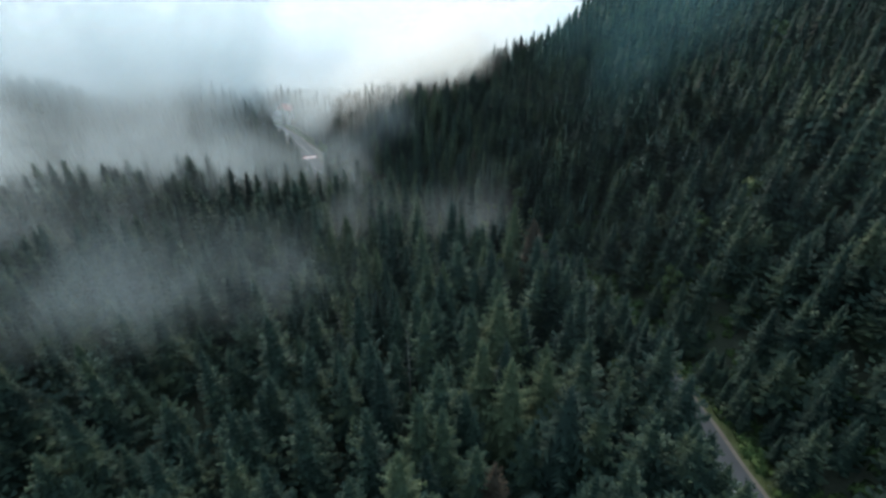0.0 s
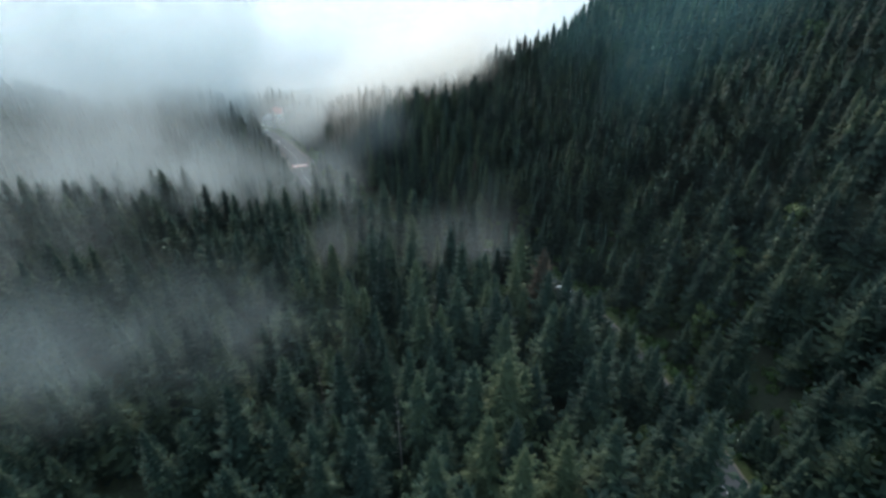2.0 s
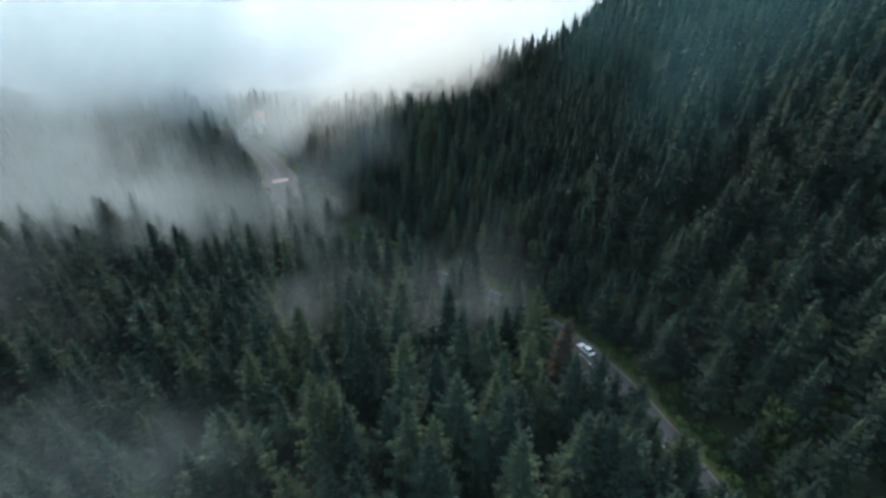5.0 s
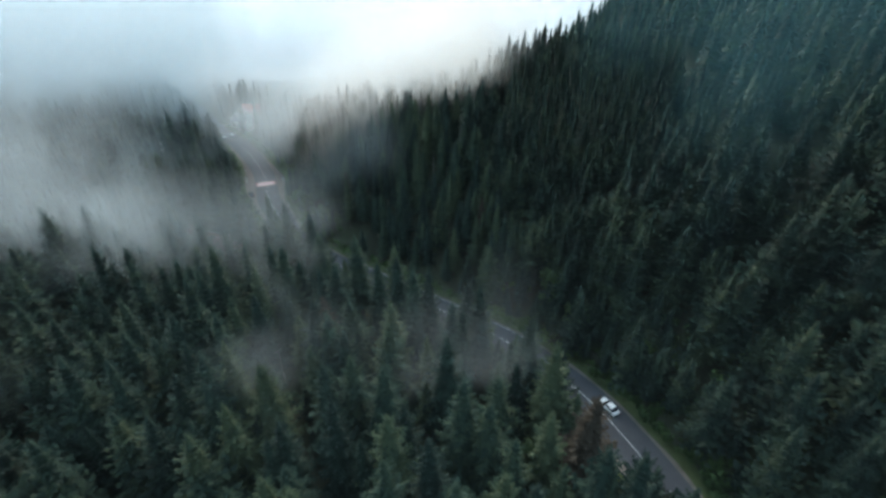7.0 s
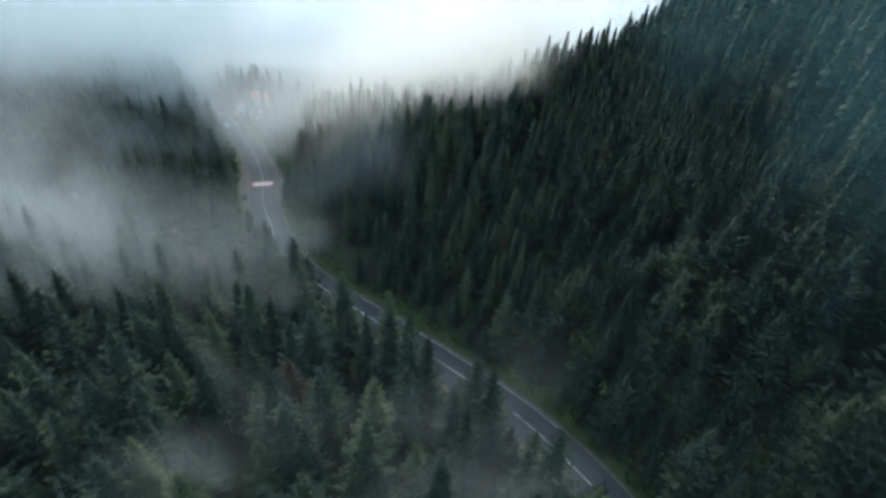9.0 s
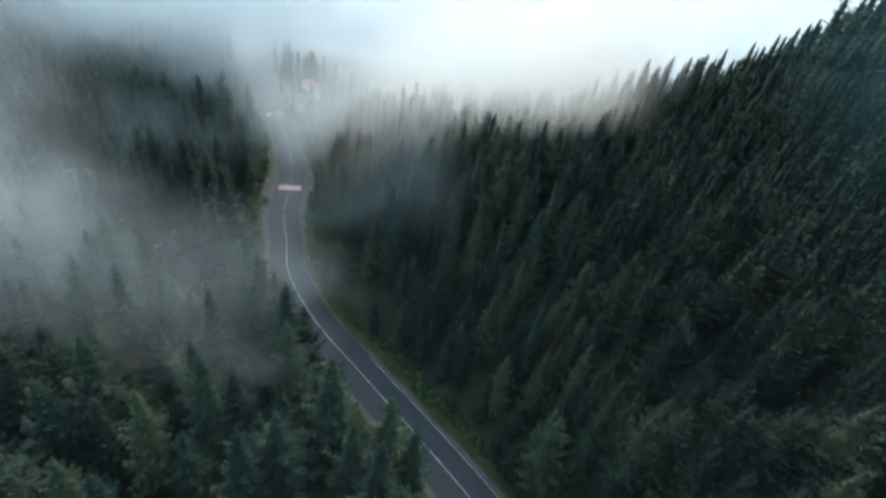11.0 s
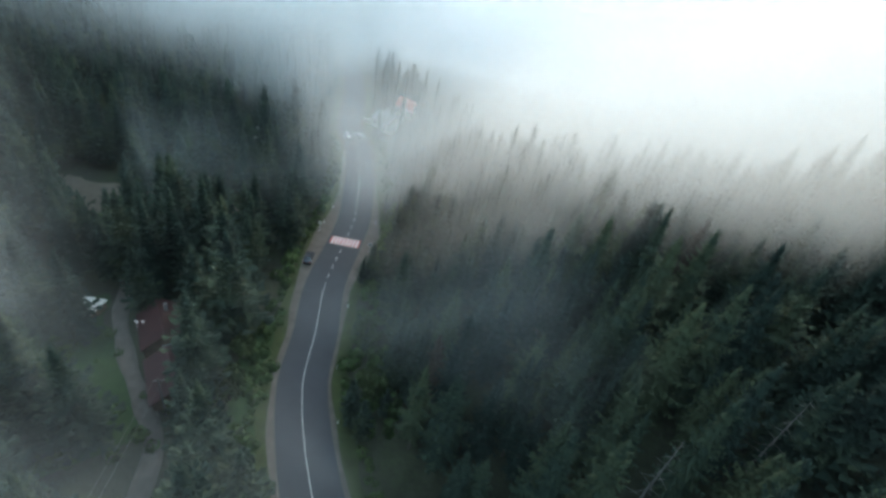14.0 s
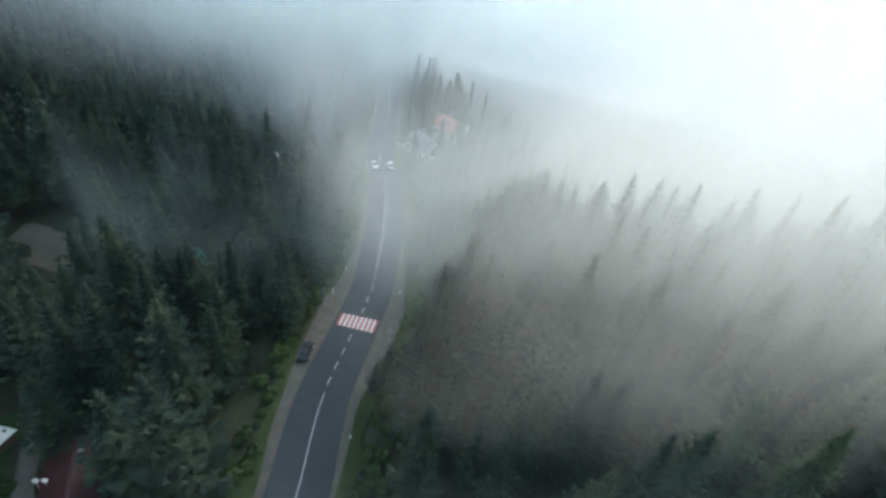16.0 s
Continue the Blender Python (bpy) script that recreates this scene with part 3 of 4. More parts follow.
def power_cable(a, b, sag):
    line = [a + (b - a) * f - np.array((0, 0, sag * 4 * f * (1 - f))) for f in np.linspace(0, 1, 17)]
    bm, last = bmesh.new(), None
    for p in line:
        ring = [bm.verts.new((p[0] + 0.014 * math.cos(q), p[1] + 0.014 * math.cos(q), p[2] + 0.014 * math.sin(q))) for q in np.linspace(0, 2 * math.pi, 6)[:-1]]
        if last:
            for i in range(5):
                bm.faces.new((last[i], last[(i + 1) % 5], ring[(i + 1) % 5], ring[i]))
        last = ring
    me = bpy.data.meshes.new("power_cable")
    bm.to_mesh(me)
    bm.free()
    me.materials.append(M_DEAD)
    tagged(new("power_cable", me), "thin pale overhead cable strung between wooden poles", "cable", "cables of the overhead line")


POLES = [utility_pole(-63, 177, 35), utility_pole(-44, 148, 35), utility_pole(-32, 128, 33)]
for (a, ua), (b, ub) in zip(POLES, POLES[1:]):
    for sx in (-0.55, 0.55):
        power_cable(a + ua * sx, b + ub * sx, 0.7)


# ---- houses ----
def house(name, x, y, turn, length, width, eave, rise, wall, roof_material, label, chimney=True, base=None):
    z = GROUND_AT(x, y) - 0.25 if base is None else base
    h = thing(name, x, y, z, turn, label, "house")
    part("wall", prism([(-width / 2, 0), (width / 2, 0), (width / 2, eave), (0, eave + rise - 0.12), (-width / 2, eave)], length), wall, h)
    for s in (-1, 1):
        slope = math.atan2(rise, width / 2)
        run = math.hypot(rise, width / 2) + 0.55
        r = box((run, length + 0.9, 0.12))
        bmesh.ops.transform(r, matrix=pose(s * (width / 4 + 0.2), 0, eave + rise / 2 - 0.10, 0, math.degrees(slope) * s, 0), verts=r.verts)
        o = part("roof", r, roof_material, h)
        for k in range(int(length // 1.1)):
            rib = box((run, 0.05, 0.05))
            bmesh.ops.transform(rib, matrix=pose(s * (width / 4 + 0.2), -length / 2 + 0.6 + k * 1.1, eave + rise / 2 - 0.02, 0, math.degrees(slope) * s, 0), verts=rib.verts)
            part("seam", rib, roof_material, o)
    part("ridge", box((0.35, length + 0.9, 0.12), (0, 0, eave + rise + 0.02), 0.03), roof_material, h)
    for s in (-1, 1):
        for k in range(max(1, int(length // 3.2))):
            yy = -length / 2 + (k + 0.5) * length / max(1, int(length // 3.2))
            w = part("window", box((0.08, 1.15, 1.15), (s * (width / 2 + 0.02), yy, eave * 0.55), 0.01), M_WHITE, h, "white window frame")
            part("pane", box((0.03, 0.95, 0.95), (s * (width / 2 + 0.065), yy, eave * 0.55)), M_GLASS, w)
        w = part("window", box((1.2, 0.08, 1.15), (0, s * (length / 2 + 0.02), eave * 0.62), 0.01), M_WHITE, h, "white window frame")
        part("pane", box((1.0, 0.03, 0.95), (0, s * (length / 2 + 0.065), eave * 0.62)), M_GLASS, w)
    part("door", box((0.95, 0.08, 2.0), (width * 0.3, -length / 2 - 0.03, 1.1), 0.01), M_WALL_WOOD, h, "plain wooden door")
    if chimney:
        part("chimney", box((0.6, 0.6, 1.6), (width * 0.15, length * 0.2, eave + rise + 0.3), 0.02), M_GREYROOF, h)
    return h


house("house", -77.8, 187.0, 61, 9.5, 6.4, 2.6, 2.0, M_WALL_WOOD, M_MAROON, "low wooden house with a maroon sheet roof among spruces")
house("barn", -67.4, 181.2, 61, 9.0, 6.0, 2.3, 1.7, M_WALL_WOOD, M_MAROON, "low wooden barn with a maroon sheet roof", False)
house("house", -113, 199.5, 40, 8.0, 6.0, 2.6, 2.2, M_WALL_WOOD, M_GREYROOF, "wooden house with a weathered grey roof by the track")
house("cabin", -116, 217, 15, 5.0, 4.0, 2.3, 1.4, M_WALL_PALE, M_TEALROOF, "small cabin with a teal sheet roof", False)
house("cabin", -107.5, 220, 75, 6.0, 4.2, 2.3, 1.5, M_WALL_WOOD, M_GREENROOF, "wooden cabin with a dark green roof", False)
house("house", -149, 281, 20, 12.0, 9.0, 5.4, 3.0, M_WALL_PALE, M_BLUEROOF, "white two-storey house with a slate-blue roof in mist")
house("house", -140, 291, 100, 10.0, 8.0, 3.2, 2.6, M_WALL_PALE, M_GREYROOF, "pale house with a grey roof in mist")
house("house", -105.5, 296, 70, 10.0, 7.0, 3.6, 3.0, M_WALL_PALE, M_GREYROOF, "pale gabled house beside the road in mist")
house("house", -108, 317, 80, 12.0, 8.0, 3.8, 3.0, M_WALL_PALE, M_REDROOF, "house with a faded red roof in mist")
house("house", -126, 256, 35, 7.0, 5.5, 2.8, 2.2, M_WALL_PALE, M_WALL_PALE, "small white house among the spruces")


def shed(x, y, turn):
    z = GROUND_AT(x, y) - 0.2
    o = thing("shed", x, y, z, turn, "small shed with a flat pale sheet roof on the meadow", "shed")
    part("wall", box((3.6, 2.8, 2.3), (0, 0, 1.15), 0.02), M_WALL_WOOD, o)
    r = part("roof", box((4.2, 3.3, 0.12), (0, 0, 2.38), 0.03), M_WALL_PALE, o, "pale sheet roof")
    for px, py in ((-1.5, -1.1), (1.4, -1.0), (0.9, 1.1)):
        part("weight", box((0.5, 0.35, 0.18), (px, py, 2.52), 0.03), M_GREYROOF, r, "dark stone on the roof")
    part("door", box((0.9, 0.06, 1.9), (0.4, -1.42, 0.98), 0.01), M_WALL_PALE, o)


shed(-92.5, 183.4, 25)


def dish(x, y, z, turn):
    o = thing("satellite_dish", x, y, z, turn, "small round white satellite dish on a pole", "antenna", "dishes on the house")
    part("pole", tube(0.04, 3.4, (0, 0, -1.7), sides=8), M_STEEL, o)
    bm = bmesh.new()
    rings = []
    for r, d in ((0.02, 0.0), (0.19, 0.03), (0.36, 0.12)):
        rings.append([bm.verts.new((r * math.cos(a * math.pi / 8), r * math.sin(a * math.pi / 8), d)) for a in range(16)])
    for a, b in zip(rings, rings[1:]):
        for k in range(16):
            bm.faces.new((a[k], a[(k + 1) % 16], b[(k + 1) % 16], b[k]))
    bmesh.ops.solidify(bm, geom=list(bm.faces), thickness=0.03)
    bmesh.ops.transform(bm, matrix=pose(0, 0, 0.1, 38, 0, 0), verts=bm.verts)
    d = part("reflector", bm, M_CAR, o, "white round dish")
    part("arm", tube(0.015, 0.45, (0, -0.21, 0.17), (55, 0, 0), 6), M_STEEL, d)


for k, (dx, dy) in enumerate(((0, 0), (0.75, 0.6))):
    dish(-80.3 + dx, 184.2 + dy, GROUND_AT(-80, 184) + 3.6, 160 + 15 * k)


def log(x, y, z, turn, length, label="long pale peeled log lying by the track"):
    o = thing("log", x, y, z, turn, label, "log", "felled logs by the track")
    part("stem", tube(0.17, length, (0, 0, 0.17), (90, 0, 0), 10, 0.13), M_LOG, o)


for k in range(6):
    log(-101.5 + 0.42 * k * 0.8, 196 + 0.35 * k, GROUND_AT(-100.5, 197) + (0.0 if k % 2 else 0.06), 118 + (k % 3) * 5, 4.5 + 0.4 * (k % 3))


def low_wall(x, y, turn):
    o = thing("garden_wall", x, y, GROUND_AT(x, y) - 0.3, turn, "low pale garden wall beside the road", "wall")
    part("body", box((8.0, 0.3, 1.5), (0, 0, 0.75), 0.02), M_WALL_PALE, o)
    part("coping", box((8.1, 0.4, 0.1), (0, 0, 1.55), 0.02), M_GREYROOF, o)


low_wall(-111, 296, 40)


# ---- track, meadow and bare earth ----
def drape(name, line, half, lift, material, label, category):
    P, _ = glide([(x, y, 0) for x, y in line], 1.2)
    W = np.gradient(P[:, :2], axis=0)
    W /= np.linalg.norm(W, axis=1)[:, None]
    V, cols = [], np.linspace(-1, 1, 7)
    wob = half * (1 + 0.12 * np.sin(np.arange(len(P)) * 0.6))
    for c in cols:
        px, py = P[:, 0] + W[:, 1] * c * wob, P[:, 1] - W[:, 0] * c * wob
        V.append(np.stack((px, py, height(px, py) + lift - (0.5 if abs(c) == 1 else 0)), 1))
    k = len(P)
    i = np.concatenate([np.arange(k - 1) + c * k for c in range(6)])
    me = raw_mesh(name, np.concatenate(V), np.stack((i, i + k, i + k + 1, i + 1), 1))
    me.polygons.foreach_set("use_smooth", np.ones(len(me.polygons), bool))
    me.materials.append(material)
    return tagged(new(name, me), label, category, kind="structure")


drape("meadow", ((-100, 182), (-92, 178), (-82, 174), (-72, 170), (-64, 167)), 9, 0.16, M_MEADOW, "dark green meadow between the houses", "meadow")
drape("meadow", ((-68, 199), (-62, 194), (-56, 187), (-50, 181)), 5, 0.16, M_MEADOW, "green grass between house and road", "meadow")
drape("track", ((-102, 197), (-96, 191.5), (-87, 185), (-77, 180), (-68, 176.5), (-60, 173), (-52, 164), (-43, 157), (-32, 150)), 1.5, 0.28, M_GRAVEL, "narrow pale gravel track", "track")
drape("bare_ground", ((-108, 219), (-103, 222), (-98, 226)), 3, 0.18, M_EARTH, "ochre bare earth beside the cabins", "clearing")
drape("bare_ground", ((-144, 202), (-135, 206), (-126, 212), (-120, 222)), 6, 0.18, M_EARTH, "bare brown earth clearing in the forest", "clearing")


# ---- shrubs and broadleaved trees ----
def clump(r, n, flat=0.8):
    """A ragged ball of leaves, as loose triangles."""
    V, T = [], []
    for k in range(n):
        u, a = rng.uniform(-0.45, 1), rng.uniform(0, 2 * math.pi)
        q = math.sqrt(max(0, 1 - u * u))
        d = np.array((q * math.cos(a), q * math.sin(a), u * flat))
        c = d * r * rng.uniform(0.72, 1.1)
        t1 = np.cross(d, (rng.uniform(-1, 1), rng.uniform(-1, 1), rng.uniform(-1, 1)))
        t1 /= np.linalg.norm(t1) + 1e-6
        t2 = np.cross(d, t1) + d * rng.uniform(-0.6, 0.6)
        z = r * rng.uniform(0.20, 0.38)
        V += [c - t1 * z, c + t1 * z, c + t2 * z * 1.5]
        T.append((3 * k, 3 * k + 1, 3 * k + 2))
    return np.array(V), np.array(T)


def shrubs():
    sets = [clump(1.0, 80) for _ in range(5)]
    V, T, n = [], [], 0
    for side in (1, -1):
        s = run_at(49, 20)
        while s < run_at(-106, 277):
            bend = run_at(-41, 184) < s < run_at(-80, 244)
            s += rng.uniform(0.8, 2.2) * (0.45 if bend and side > 0 else 1.0)
            off = side * (6.9 + rng.random() * (7.0 if bend and side > 0 else 2.6)) + (1.6 * side if abs(s - CROSSING) < 16 else 0)
            at, _ = along(s, off)
            r = rng.uniform(0.5, 1.5) * (1.25 if bend and side > 0 else 1.0)
            z = GROUND_AT(at[0], at[1])
            v, t = rng.choice(sets)
            V.append(v * np.array((r, r, r * rng.uniform(0.8, 1.4))) + np.array((at[0], at[1], z + 0.25 * r)))
            T.append(t + n)
            n += len(v)
    for _ in range(420):
        at, _way = along(rng.uniform(run_at(48, 25), run_at(4, 152)), 7.2 + 17 * rng.random() ** 1.4)
        r = rng.uniform(0.6, 1.7)
        v, t = rng.choice(sets)
        V.append(v * np.array((r, r, r * rng.uniform(0.8, 1.5))) + np.array((at[0], at[1], GROUND_AT(at[0], at[1]) + 0.2 * r)))
        T.append(t + n)
        n += len(v)
    for cx, cy, w in ((-59, 188, 5), (-64, 178, 5), (-84, 180, 8), (-94, 178, 6), (-66, 170, 6), (-121, 209, 7)):
        for _ in range(9):
            px, py, r = cx + rng.uniform(-w, w), cy + rng.uniform(-w, w), rng.uniform(0.5, 1.4)
            v, t = rng.choice(sets)
            V.append(v * r + np.array((px, py, GROUND_AT(px, py) + 0.25 * r)))
            T.append(t + n)
            n += len(v)
    me = raw_mesh("shrubs", np.concatenate(V), np.concatenate(T))
    me.materials.append(M_BUSH)
    tagged(new("shrubs", me), "low bright green shrubs along the road and meadow", "shrubs", kind="stuff")


shrubs()


def broadleaf(x, y, tall, wide):
    z = GROUND_AT(x, y)
    o = thing("broadleaved_tree", x, y, z, rng.uniform(0, 360), "light green broadleaved tree between dark spruces", "tree", "broadleaved trees")
    pieces = []
    for k in range(26):
        a, f = rng.uniform(0, 6.28), rng.uniform(0.35, 1.0)
        rr = wide * 0.62 * math.sqrt(rng.random()) * (1.15 - 0.7 * abs(f - 0.6))
        v, t = clump(wide * rng.uniform(0.22, 0.38), 42)
        pieces.append((v + np.array((rr * math.cos(a), rr * math.sin(a), tall * f)), t))
    me = raw_mesh("crown", *joined(*pieces))
    me.materials.append(M_LEAF)
    c = new("crown", me)
    c.parent = o
    me = raw_mesh("trunk", *trunk_mesh(tall * 0.85, 0.22, 8))
    me.materials.append(M_BARK)
    t = new("trunk", me)
    t.parent = o
    for k in range(5):
        a, f = k * 1.3, 0.35 + 0.1 * k
        limb = part("limb", tube(0.09, wide * 0.6, (math.cos(a) * wide * 0.22, math.sin(a) * wide * 0.22, tall * f + wide * 0.18), (0, 48, math.degrees(a)), 6, 0.03), M_BARK, o)


for x, y, tall, wide in ((75.4, 99.5, 11, 4.6), (28, 150, 11, 4.2), (32, 141, 9, 3.6), (16, 104, 12, 4.0), (35, 66, 9, 3.4), (57, 92, 10, 4), (66, 104, 9, 3.6), (-58, 184, 6, 3), (-63, 191, 5, 2.6), (110, 162, 13, 4.6), (-91, 172, 8, 3.5), (-40, 196, 7, 3.2), (-48, 206, 6, 3)):
    broadleaf(x, y, tall, wide)


def dead_tree(x, y, tall):
    z = GROUND_AT(x, y)
    o = thing("dead_spruce", x, y, z, rng.uniform(0, 360), "bare pale grey dead spruce among green ones", "tree", "dead spruces")
    me = raw_mesh("trunk", *trunk_mesh(tall, 0.15, 8))
    me.materials.append(M_DEAD)
    t = new("trunk", me)
    t.parent = o
    for k in range(22):
        f, a = 0.25 + 0.72 * k / 22, k * 2.4
        L = 2.4 * (1.05 - f) + 0.3
        part("branch", tube(0.035, L, (math.cos(a) * L * 0.46, math.sin(a) * L * 0.46, tall * f - L * 0.12), (0, 105, math.degrees(a)), 5, 0.012), M_DEAD, o)


for x, y, tall in ((-7.2, 65.8, 21), (-27, 75, 17), (-23, 77, 15), (-2, 191, 14), (6, 196, 14), (33, 59, 13)):
    dead_tree(x, y, tall)


# ---- fog ----
def fog_material(name, density, scale, colour, low=0.36, high=0.66, through=0.5):
    """Mist: droplets of one tint that scatter light back and through, thinned by soft billows and fading to every rim.
    """
    m = bpy.data.materials.new(name)
    m.use_nodes = True
    n, l = m.node_tree.nodes, m.node_tree.links
    n.clear()

    def math_node(kind, a, b):
        k = n.new("ShaderNodeMath")
        k.operation = kind
        for socket, value in zip(k.inputs, (a, b)):
            if isinstance(value, bpy.types.NodeSocket):
                l.new(value, socket)
            else:
                socket.default_value = value
        return k.outputs[0]

    def smooth(value, a, b):
        k = n.new("ShaderNodeMapRange")
        k.interpolation_type = "SMOOTHSTEP"
        k.inputs["From Min"].default_value, k.inputs["From Max"].default_value = a, b
        l.new(value, k.inputs["Value"])
        return k.outputs[0]

    out = n.new("ShaderNodeOutputMaterial")
    uv, geo, split = n.new("ShaderNodeUVMap"), n.new("ShaderNodeNewGeometry"), n.new("ShaderNodeSeparateXYZ")
    uv.uv_map = "extent"
    l.new(uv.outputs[0], split.inputs[0])
    tall = n.new("ShaderNodeVectorMath")
    tall.operation, tall.inputs[1].default_value = "MULTIPLY", (1.0, 1.0, 0.6)
    l.new(geo.outputs["Position"], tall.inputs[0])
    cloud = noise_node(n, l, tall.outputs[0], scale, 4, 0.52)
    cloud.inputs["Distortion"].default_value = 0.5
    u, v = split.outputs[0], split.outputs[1]
    # billows eat into the rims
    ragged = math_node("MULTIPLY", math_node("SUBTRACT", cloud.outputs["Fac"], 0.5), 1.5)
    side = math_node("ADD", math_node("ABSOLUTE", math_node("MULTIPLY", math_node("SUBTRACT", u, 0.5), 2.0), 0.0), math_node("MULTIPLY", ragged, -1.0))
    top = math_node("ADD", v, math_node("MULTIPLY", ragged, -1.0))
    rim = math_node("MULTIPLY", math_node("MULTIPLY", smooth(side, 0.98, 0.6), smooth(u, 0.0, 0.2)), smooth(u, 1.0, 0.8))
    rim = math_node("MULTIPLY", math_node("MULTIPLY", rim, smooth(top, 0.98, 0.3)), math_node("MULTIPLY", smooth(math_node("ADD", v, math_node("MULTIPLY", ragged, 0.5)), 0.02, 0.36), math_node("MULTIPLY", smooth(v, 0.0, 0.2), smooth(v, 1.0, 0.75))))
    alpha = math_node("MULTIPLY", math_node("MULTIPLY", rim, smooth(cloud.outputs["Fac"], low, high)), density)
    clear, diff, trans, both, mix = (n.new("ShaderNode" + k) for k in ("BsdfTransparent", "BsdfDiffuse", "BsdfTranslucent", "MixShader", "MixShader"))
    diff.inputs["Color"].default_value = trans.inputs["Color"].default_value = (*colour, 1)
    both.inputs[0].default_value = through
    l.new(diff.outputs[0], both.inputs[1])
    l.new(trans.outputs[0], both.inputs[2])
    l.new(alpha, mix.inputs[0])
    l.new(clear.outputs[0], mix.inputs[1])
    l.new(both.outputs[0], mix.inputs[2])
    l.new(mix.outputs[0], out.inputs["Surface"])
    return m


def fog_bank(a, b, back, count, base, tall, material, label="pale drifting fog bank over the spruce forest"):
    """Curtains of mist from a to b that stand on the tree tops, one behind the other along back."""
    frng = random.Random(int(a[0] * 7 + a[1] * 3 + tall))
    nu, nv = 30, 7
    V, T, U = [], [], []
    for k in range(count):
        o = len(V)
        f = k / max(1, count - 1)
        p1, p2, grow = frng.uniform(0, 6), frng.uniform(0, 6), frng.uniform(0.8, 1.15)
        u = np.linspace(0, 1, nu)
        x = a[0] + (b[0] - a[0]) * u + back[0] * f + 3 * np.sin(u * 5 + p1)
        y = a[1] + (b[1] - a[1]) * u + back[1] * f + 3 * np.cos(u * 6 + p2)
        g = height(x, y)
        for _ in range(8):
            g[1:-1] = (g[:-2] + 2 * g[1:-1] + g[2:]) / 4
        for r in range(nv):
            v = r / (nv - 1)
            for i in range(nu):
                V.append((x[i] + 2 * math.sin(v * 4 + p2), y[i] + 4 * v * math.sin(u[i] * 7 + p1), g[i] + base + v * tall * grow))
                U.append((u[i], v))
        for r in range(nv - 1):
            for i in range(nu - 1):
                q = o + r * nu + i
                T.append((q, q + 1, q + nu + 1, q + nu))
    T = np.array(T)
    me = raw_mesh("fog_bank", V, T)
    me.uv_layers.new(name="extent").data.foreach_set("uv", np.array(U, np.float32)[T.ravel()].ravel())
    me.polygons.foreach_set("use_smooth", np.ones(len(me.polygons), bool))
    me.materials.append(material)
    return tagged(new("fog_bank", me), label, "fog", kind="stuff")


def haze(x0, y0, x1, y1, lifts, material, label="blue-tinted sheets standing in for distance haze over the spruce slope"):
    """Tinted sheets that follow the tree tops and lay painted haze over them."""
    V, T, U = [], [], []
    n = 24
    for lift in lifts:
        o = len(V)
        X, Y = np.meshgrid(np.linspace(x0, x1, n), np.linspace(y0, y1, n))
        Z = height(X.ravel(), Y.ravel()).reshape(n, n)
        for _ in range(6):
            Z[1:-1, 1:-1] = (Z[1:-1, 1:-1] * 2 + Z[:-2, 1:-1] + Z[2:, 1:-1] + Z[1:-1, :-2] + Z[1:-1, 2:]) / 6
        for r in range(n):
            for i in range(n):
                V.append((X[r, i], Y[r, i], Z[r, i] + lift))
                U.append((i / (n - 1), r / (n - 1)))
        for r in range(n - 1):
            for i in range(n - 1):
                q = o + r * n + i
                T.append((q, q + 1, q + n + 1, q + n))
    T = np.array(T)
    me = raw_mesh("haze", V, T)
    me.uv_layers.new(name="extent").data.foreach_set("uv", np.array(U, np.float32)[T.ravel()].ravel())
    me.polygons.foreach_set("use_smooth", np.ones(len(me.polygons), bool))
    me.materials.append(material)
    return tagged(new("haze", me), label, "haze", kind="stuff")


# tints carry painted light: sun warmth on the crest, shade grey over the valley
FOG_WALL = fog_material("fog_wall", 0.24, 0.009, (0.93, 0.96, 0.98), 0.0, 0.4, 0.65)
FOG_WARM = fog_material("sunlit_fog", 0.24, 0.016, (0.95, 0.955, 0.95), 0.18, 0.56, 0.7)
FOG_CREST = fog_material("sun_tinted_crest_fog", 0.17, 0.019, (0.95, 0.91, 0.85), 0.24, 0.64, 0.6)
FOG_GREY = fog_material("grey_fog", 0.20, 0.016, (0.84, 0.89, 0.91), 0.26, 0.66)
FOG_FAR = fog_material("far_fog", 0.22, 0.015, (0.80, 0.87, 0.90), 0.26, 0.66)
FOG_MIST = fog_material("mist", 0.09, 0.022, (0.74, 0.81, 0.84), 0.30, 0.66)
FOG_THIN = fog_material("thin_mist", 0.08, 0.025, (0.70, 0.82, 0.88), 0.28, 0.68)
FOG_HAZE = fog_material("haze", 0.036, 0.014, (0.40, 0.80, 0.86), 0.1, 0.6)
FOG_LIFT = fog_material("dark_lifting_veil", 0.005, 0.01, (0.75, 0.85, 0.88), 0.0, 0.4)

# the closed end of the valley, behind the far houses
fog_bank((-420, 310), (190, 380), (-20, 50), 9, -8, 96, FOG_WALL)
# on the spur's crest and behind it
fog_bank((-102, 229), (52, 238), (6, 66), 12, 2, 58, FOG_WARM)
fog_bank((-64, 210), (30, 218), (-2, 18), 6, 7, 40, FOG_CREST)
# over the road's far end and the opposite hill
fog_bank((-220, 262), (-50, 306), (-20, 44), 6, 6, 90, FOG_FAR)
fog_bank((-290, 164), (-66, 270), (-40, 62), 10, 6, 90, FOG_FAR)
fog_bank((-116, 238), (-46, 262), (-12, 26), 4, 2, 46, FOG_THIN)
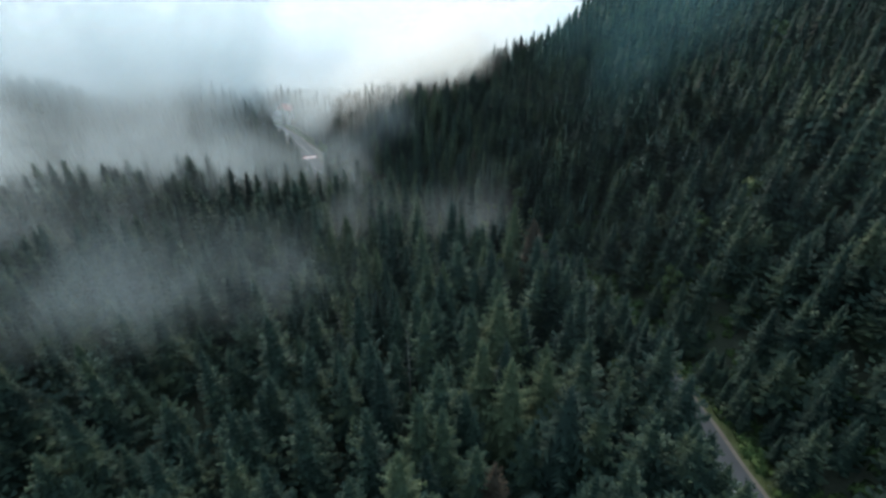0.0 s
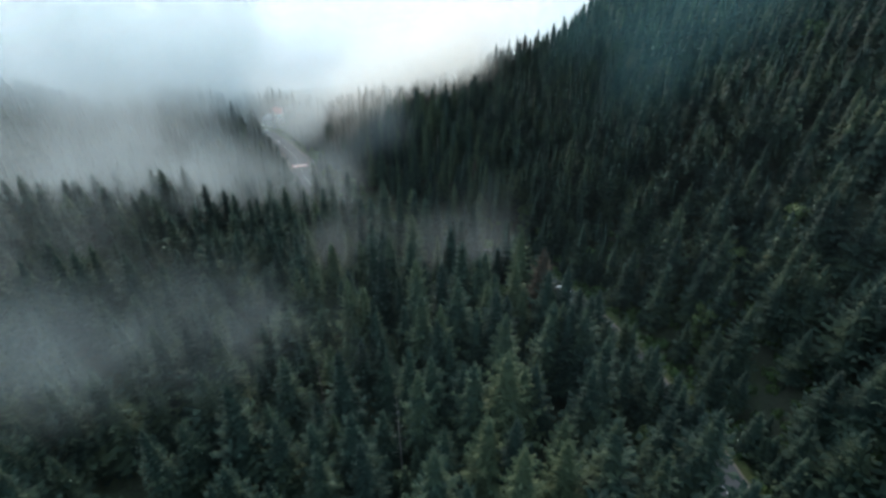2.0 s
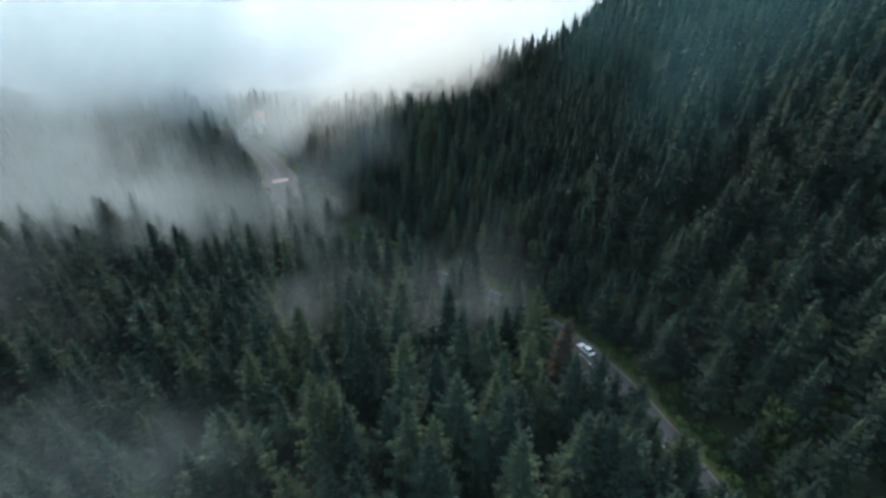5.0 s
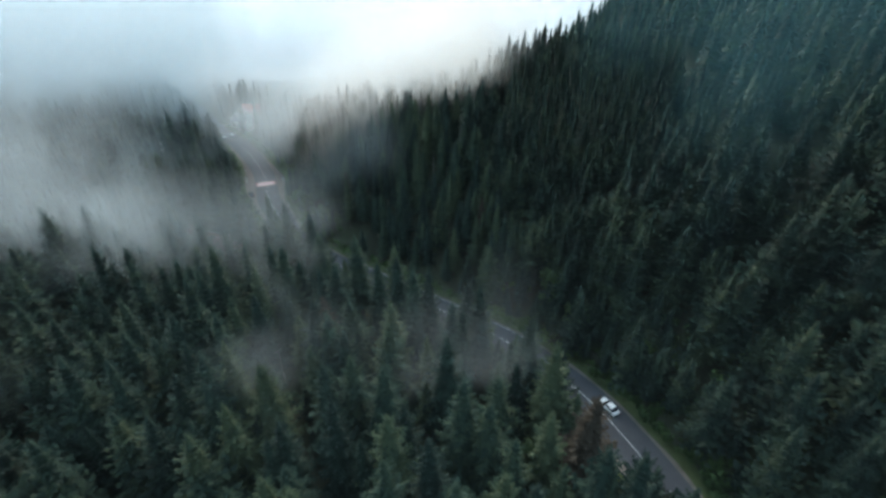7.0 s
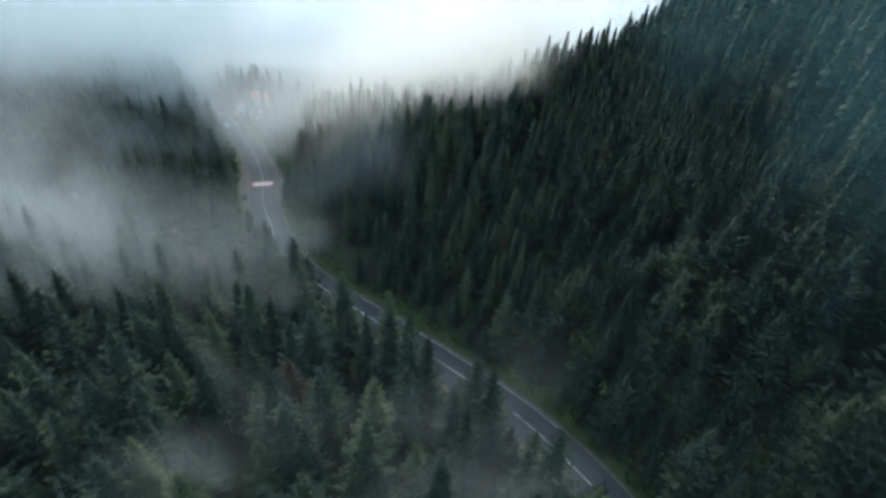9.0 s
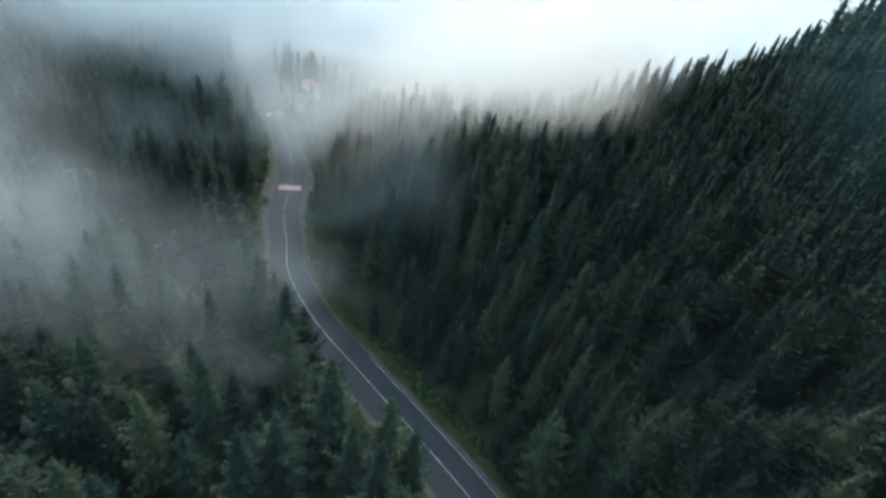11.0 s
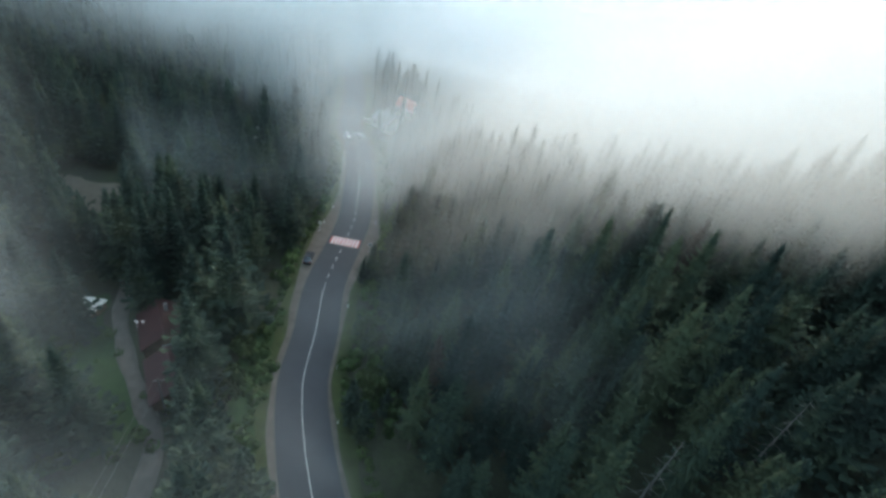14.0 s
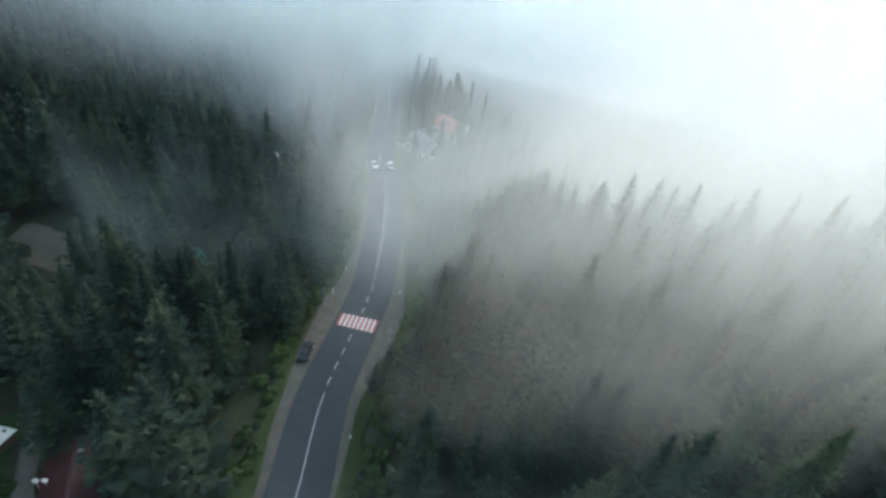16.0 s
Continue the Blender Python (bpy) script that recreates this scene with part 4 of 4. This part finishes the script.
# over the valley woods
fog_bank((-240, 72), (-64, 166), (-14, 20), 9, 3, 66, FOG_GREY)
fog_bank((-220, 50), (-54, 112), (-10, 18), 6, 4, 46, FOG_MIST)
fog_bank((-130, 34), (-10, 74), (-4, 16), 5, 10, 36, FOG_THIN)
fog_bank((-88, 132), (-20, 158), (-4, 24), 5, 8, 32, FOG_MIST)
fog_bank((-112, 202), (-48, 222), (-8, 16), 4, 4, 36, FOG_THIN)
fog_bank((-34, 104), (24, 118), (0, 16), 4, 8, 26, FOG_MIST)
fog_bank((-66, 188), (-8, 192), (-2, 8), 3, 9, 24, FOG_THIN)
# distance haze on the right slope, put in as teal-tinted sheets
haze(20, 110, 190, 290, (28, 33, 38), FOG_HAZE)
# one faint sheet added to lighten the dark gaps between trees
haze(-200, 0, 200, 330, (30,), FOG_LIFT, "faint pale sheet added over the whole valley to lift its darks")


def backdrop():
    V, T = [], []
    n, rows = 72, (-420, -200, 0, 90, 200, 360)
    for z in rows:
        for k in range(n):
            a = 2 * math.pi * k / n
            V.append((640 * math.cos(a), 180 + 640 * math.sin(a), z))
    for r in range(len(rows) - 1):
        for k in range(n):
            a, b = r * n + k, r * n + (k + 1) % n
            T.append((a, b, b + n, a + n))
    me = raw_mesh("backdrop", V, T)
    m = bpy.data.materials.new("distant_fog_glow")
    m.use_nodes = True
    nn, l = m.node_tree.nodes, m.node_tree.links
    nn.clear()
    # the ring emits by itself, in place of lit fog
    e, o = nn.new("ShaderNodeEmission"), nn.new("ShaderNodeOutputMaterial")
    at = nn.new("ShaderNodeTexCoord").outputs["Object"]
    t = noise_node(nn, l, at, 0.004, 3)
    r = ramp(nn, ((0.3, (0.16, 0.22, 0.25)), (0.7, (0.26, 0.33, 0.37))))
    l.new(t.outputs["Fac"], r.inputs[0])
    # painted glow: the emission colour brightens towards the hidden sun
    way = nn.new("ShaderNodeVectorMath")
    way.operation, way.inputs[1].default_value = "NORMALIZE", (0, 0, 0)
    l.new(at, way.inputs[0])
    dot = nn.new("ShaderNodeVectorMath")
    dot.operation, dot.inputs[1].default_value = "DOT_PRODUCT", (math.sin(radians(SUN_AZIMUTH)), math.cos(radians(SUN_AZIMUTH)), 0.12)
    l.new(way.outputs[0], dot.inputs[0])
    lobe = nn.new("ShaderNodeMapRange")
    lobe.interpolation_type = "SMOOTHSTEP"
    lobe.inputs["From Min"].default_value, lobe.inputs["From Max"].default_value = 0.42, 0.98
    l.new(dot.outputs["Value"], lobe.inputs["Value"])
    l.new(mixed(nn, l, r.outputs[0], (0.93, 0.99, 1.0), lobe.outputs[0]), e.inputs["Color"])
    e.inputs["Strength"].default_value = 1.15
    l.new(e.outputs[0], o.inputs["Surface"])
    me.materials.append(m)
    return tagged(new("backdrop", me), "self-glowing white backdrop standing in for distant fog", "backdrop", kind="structure")


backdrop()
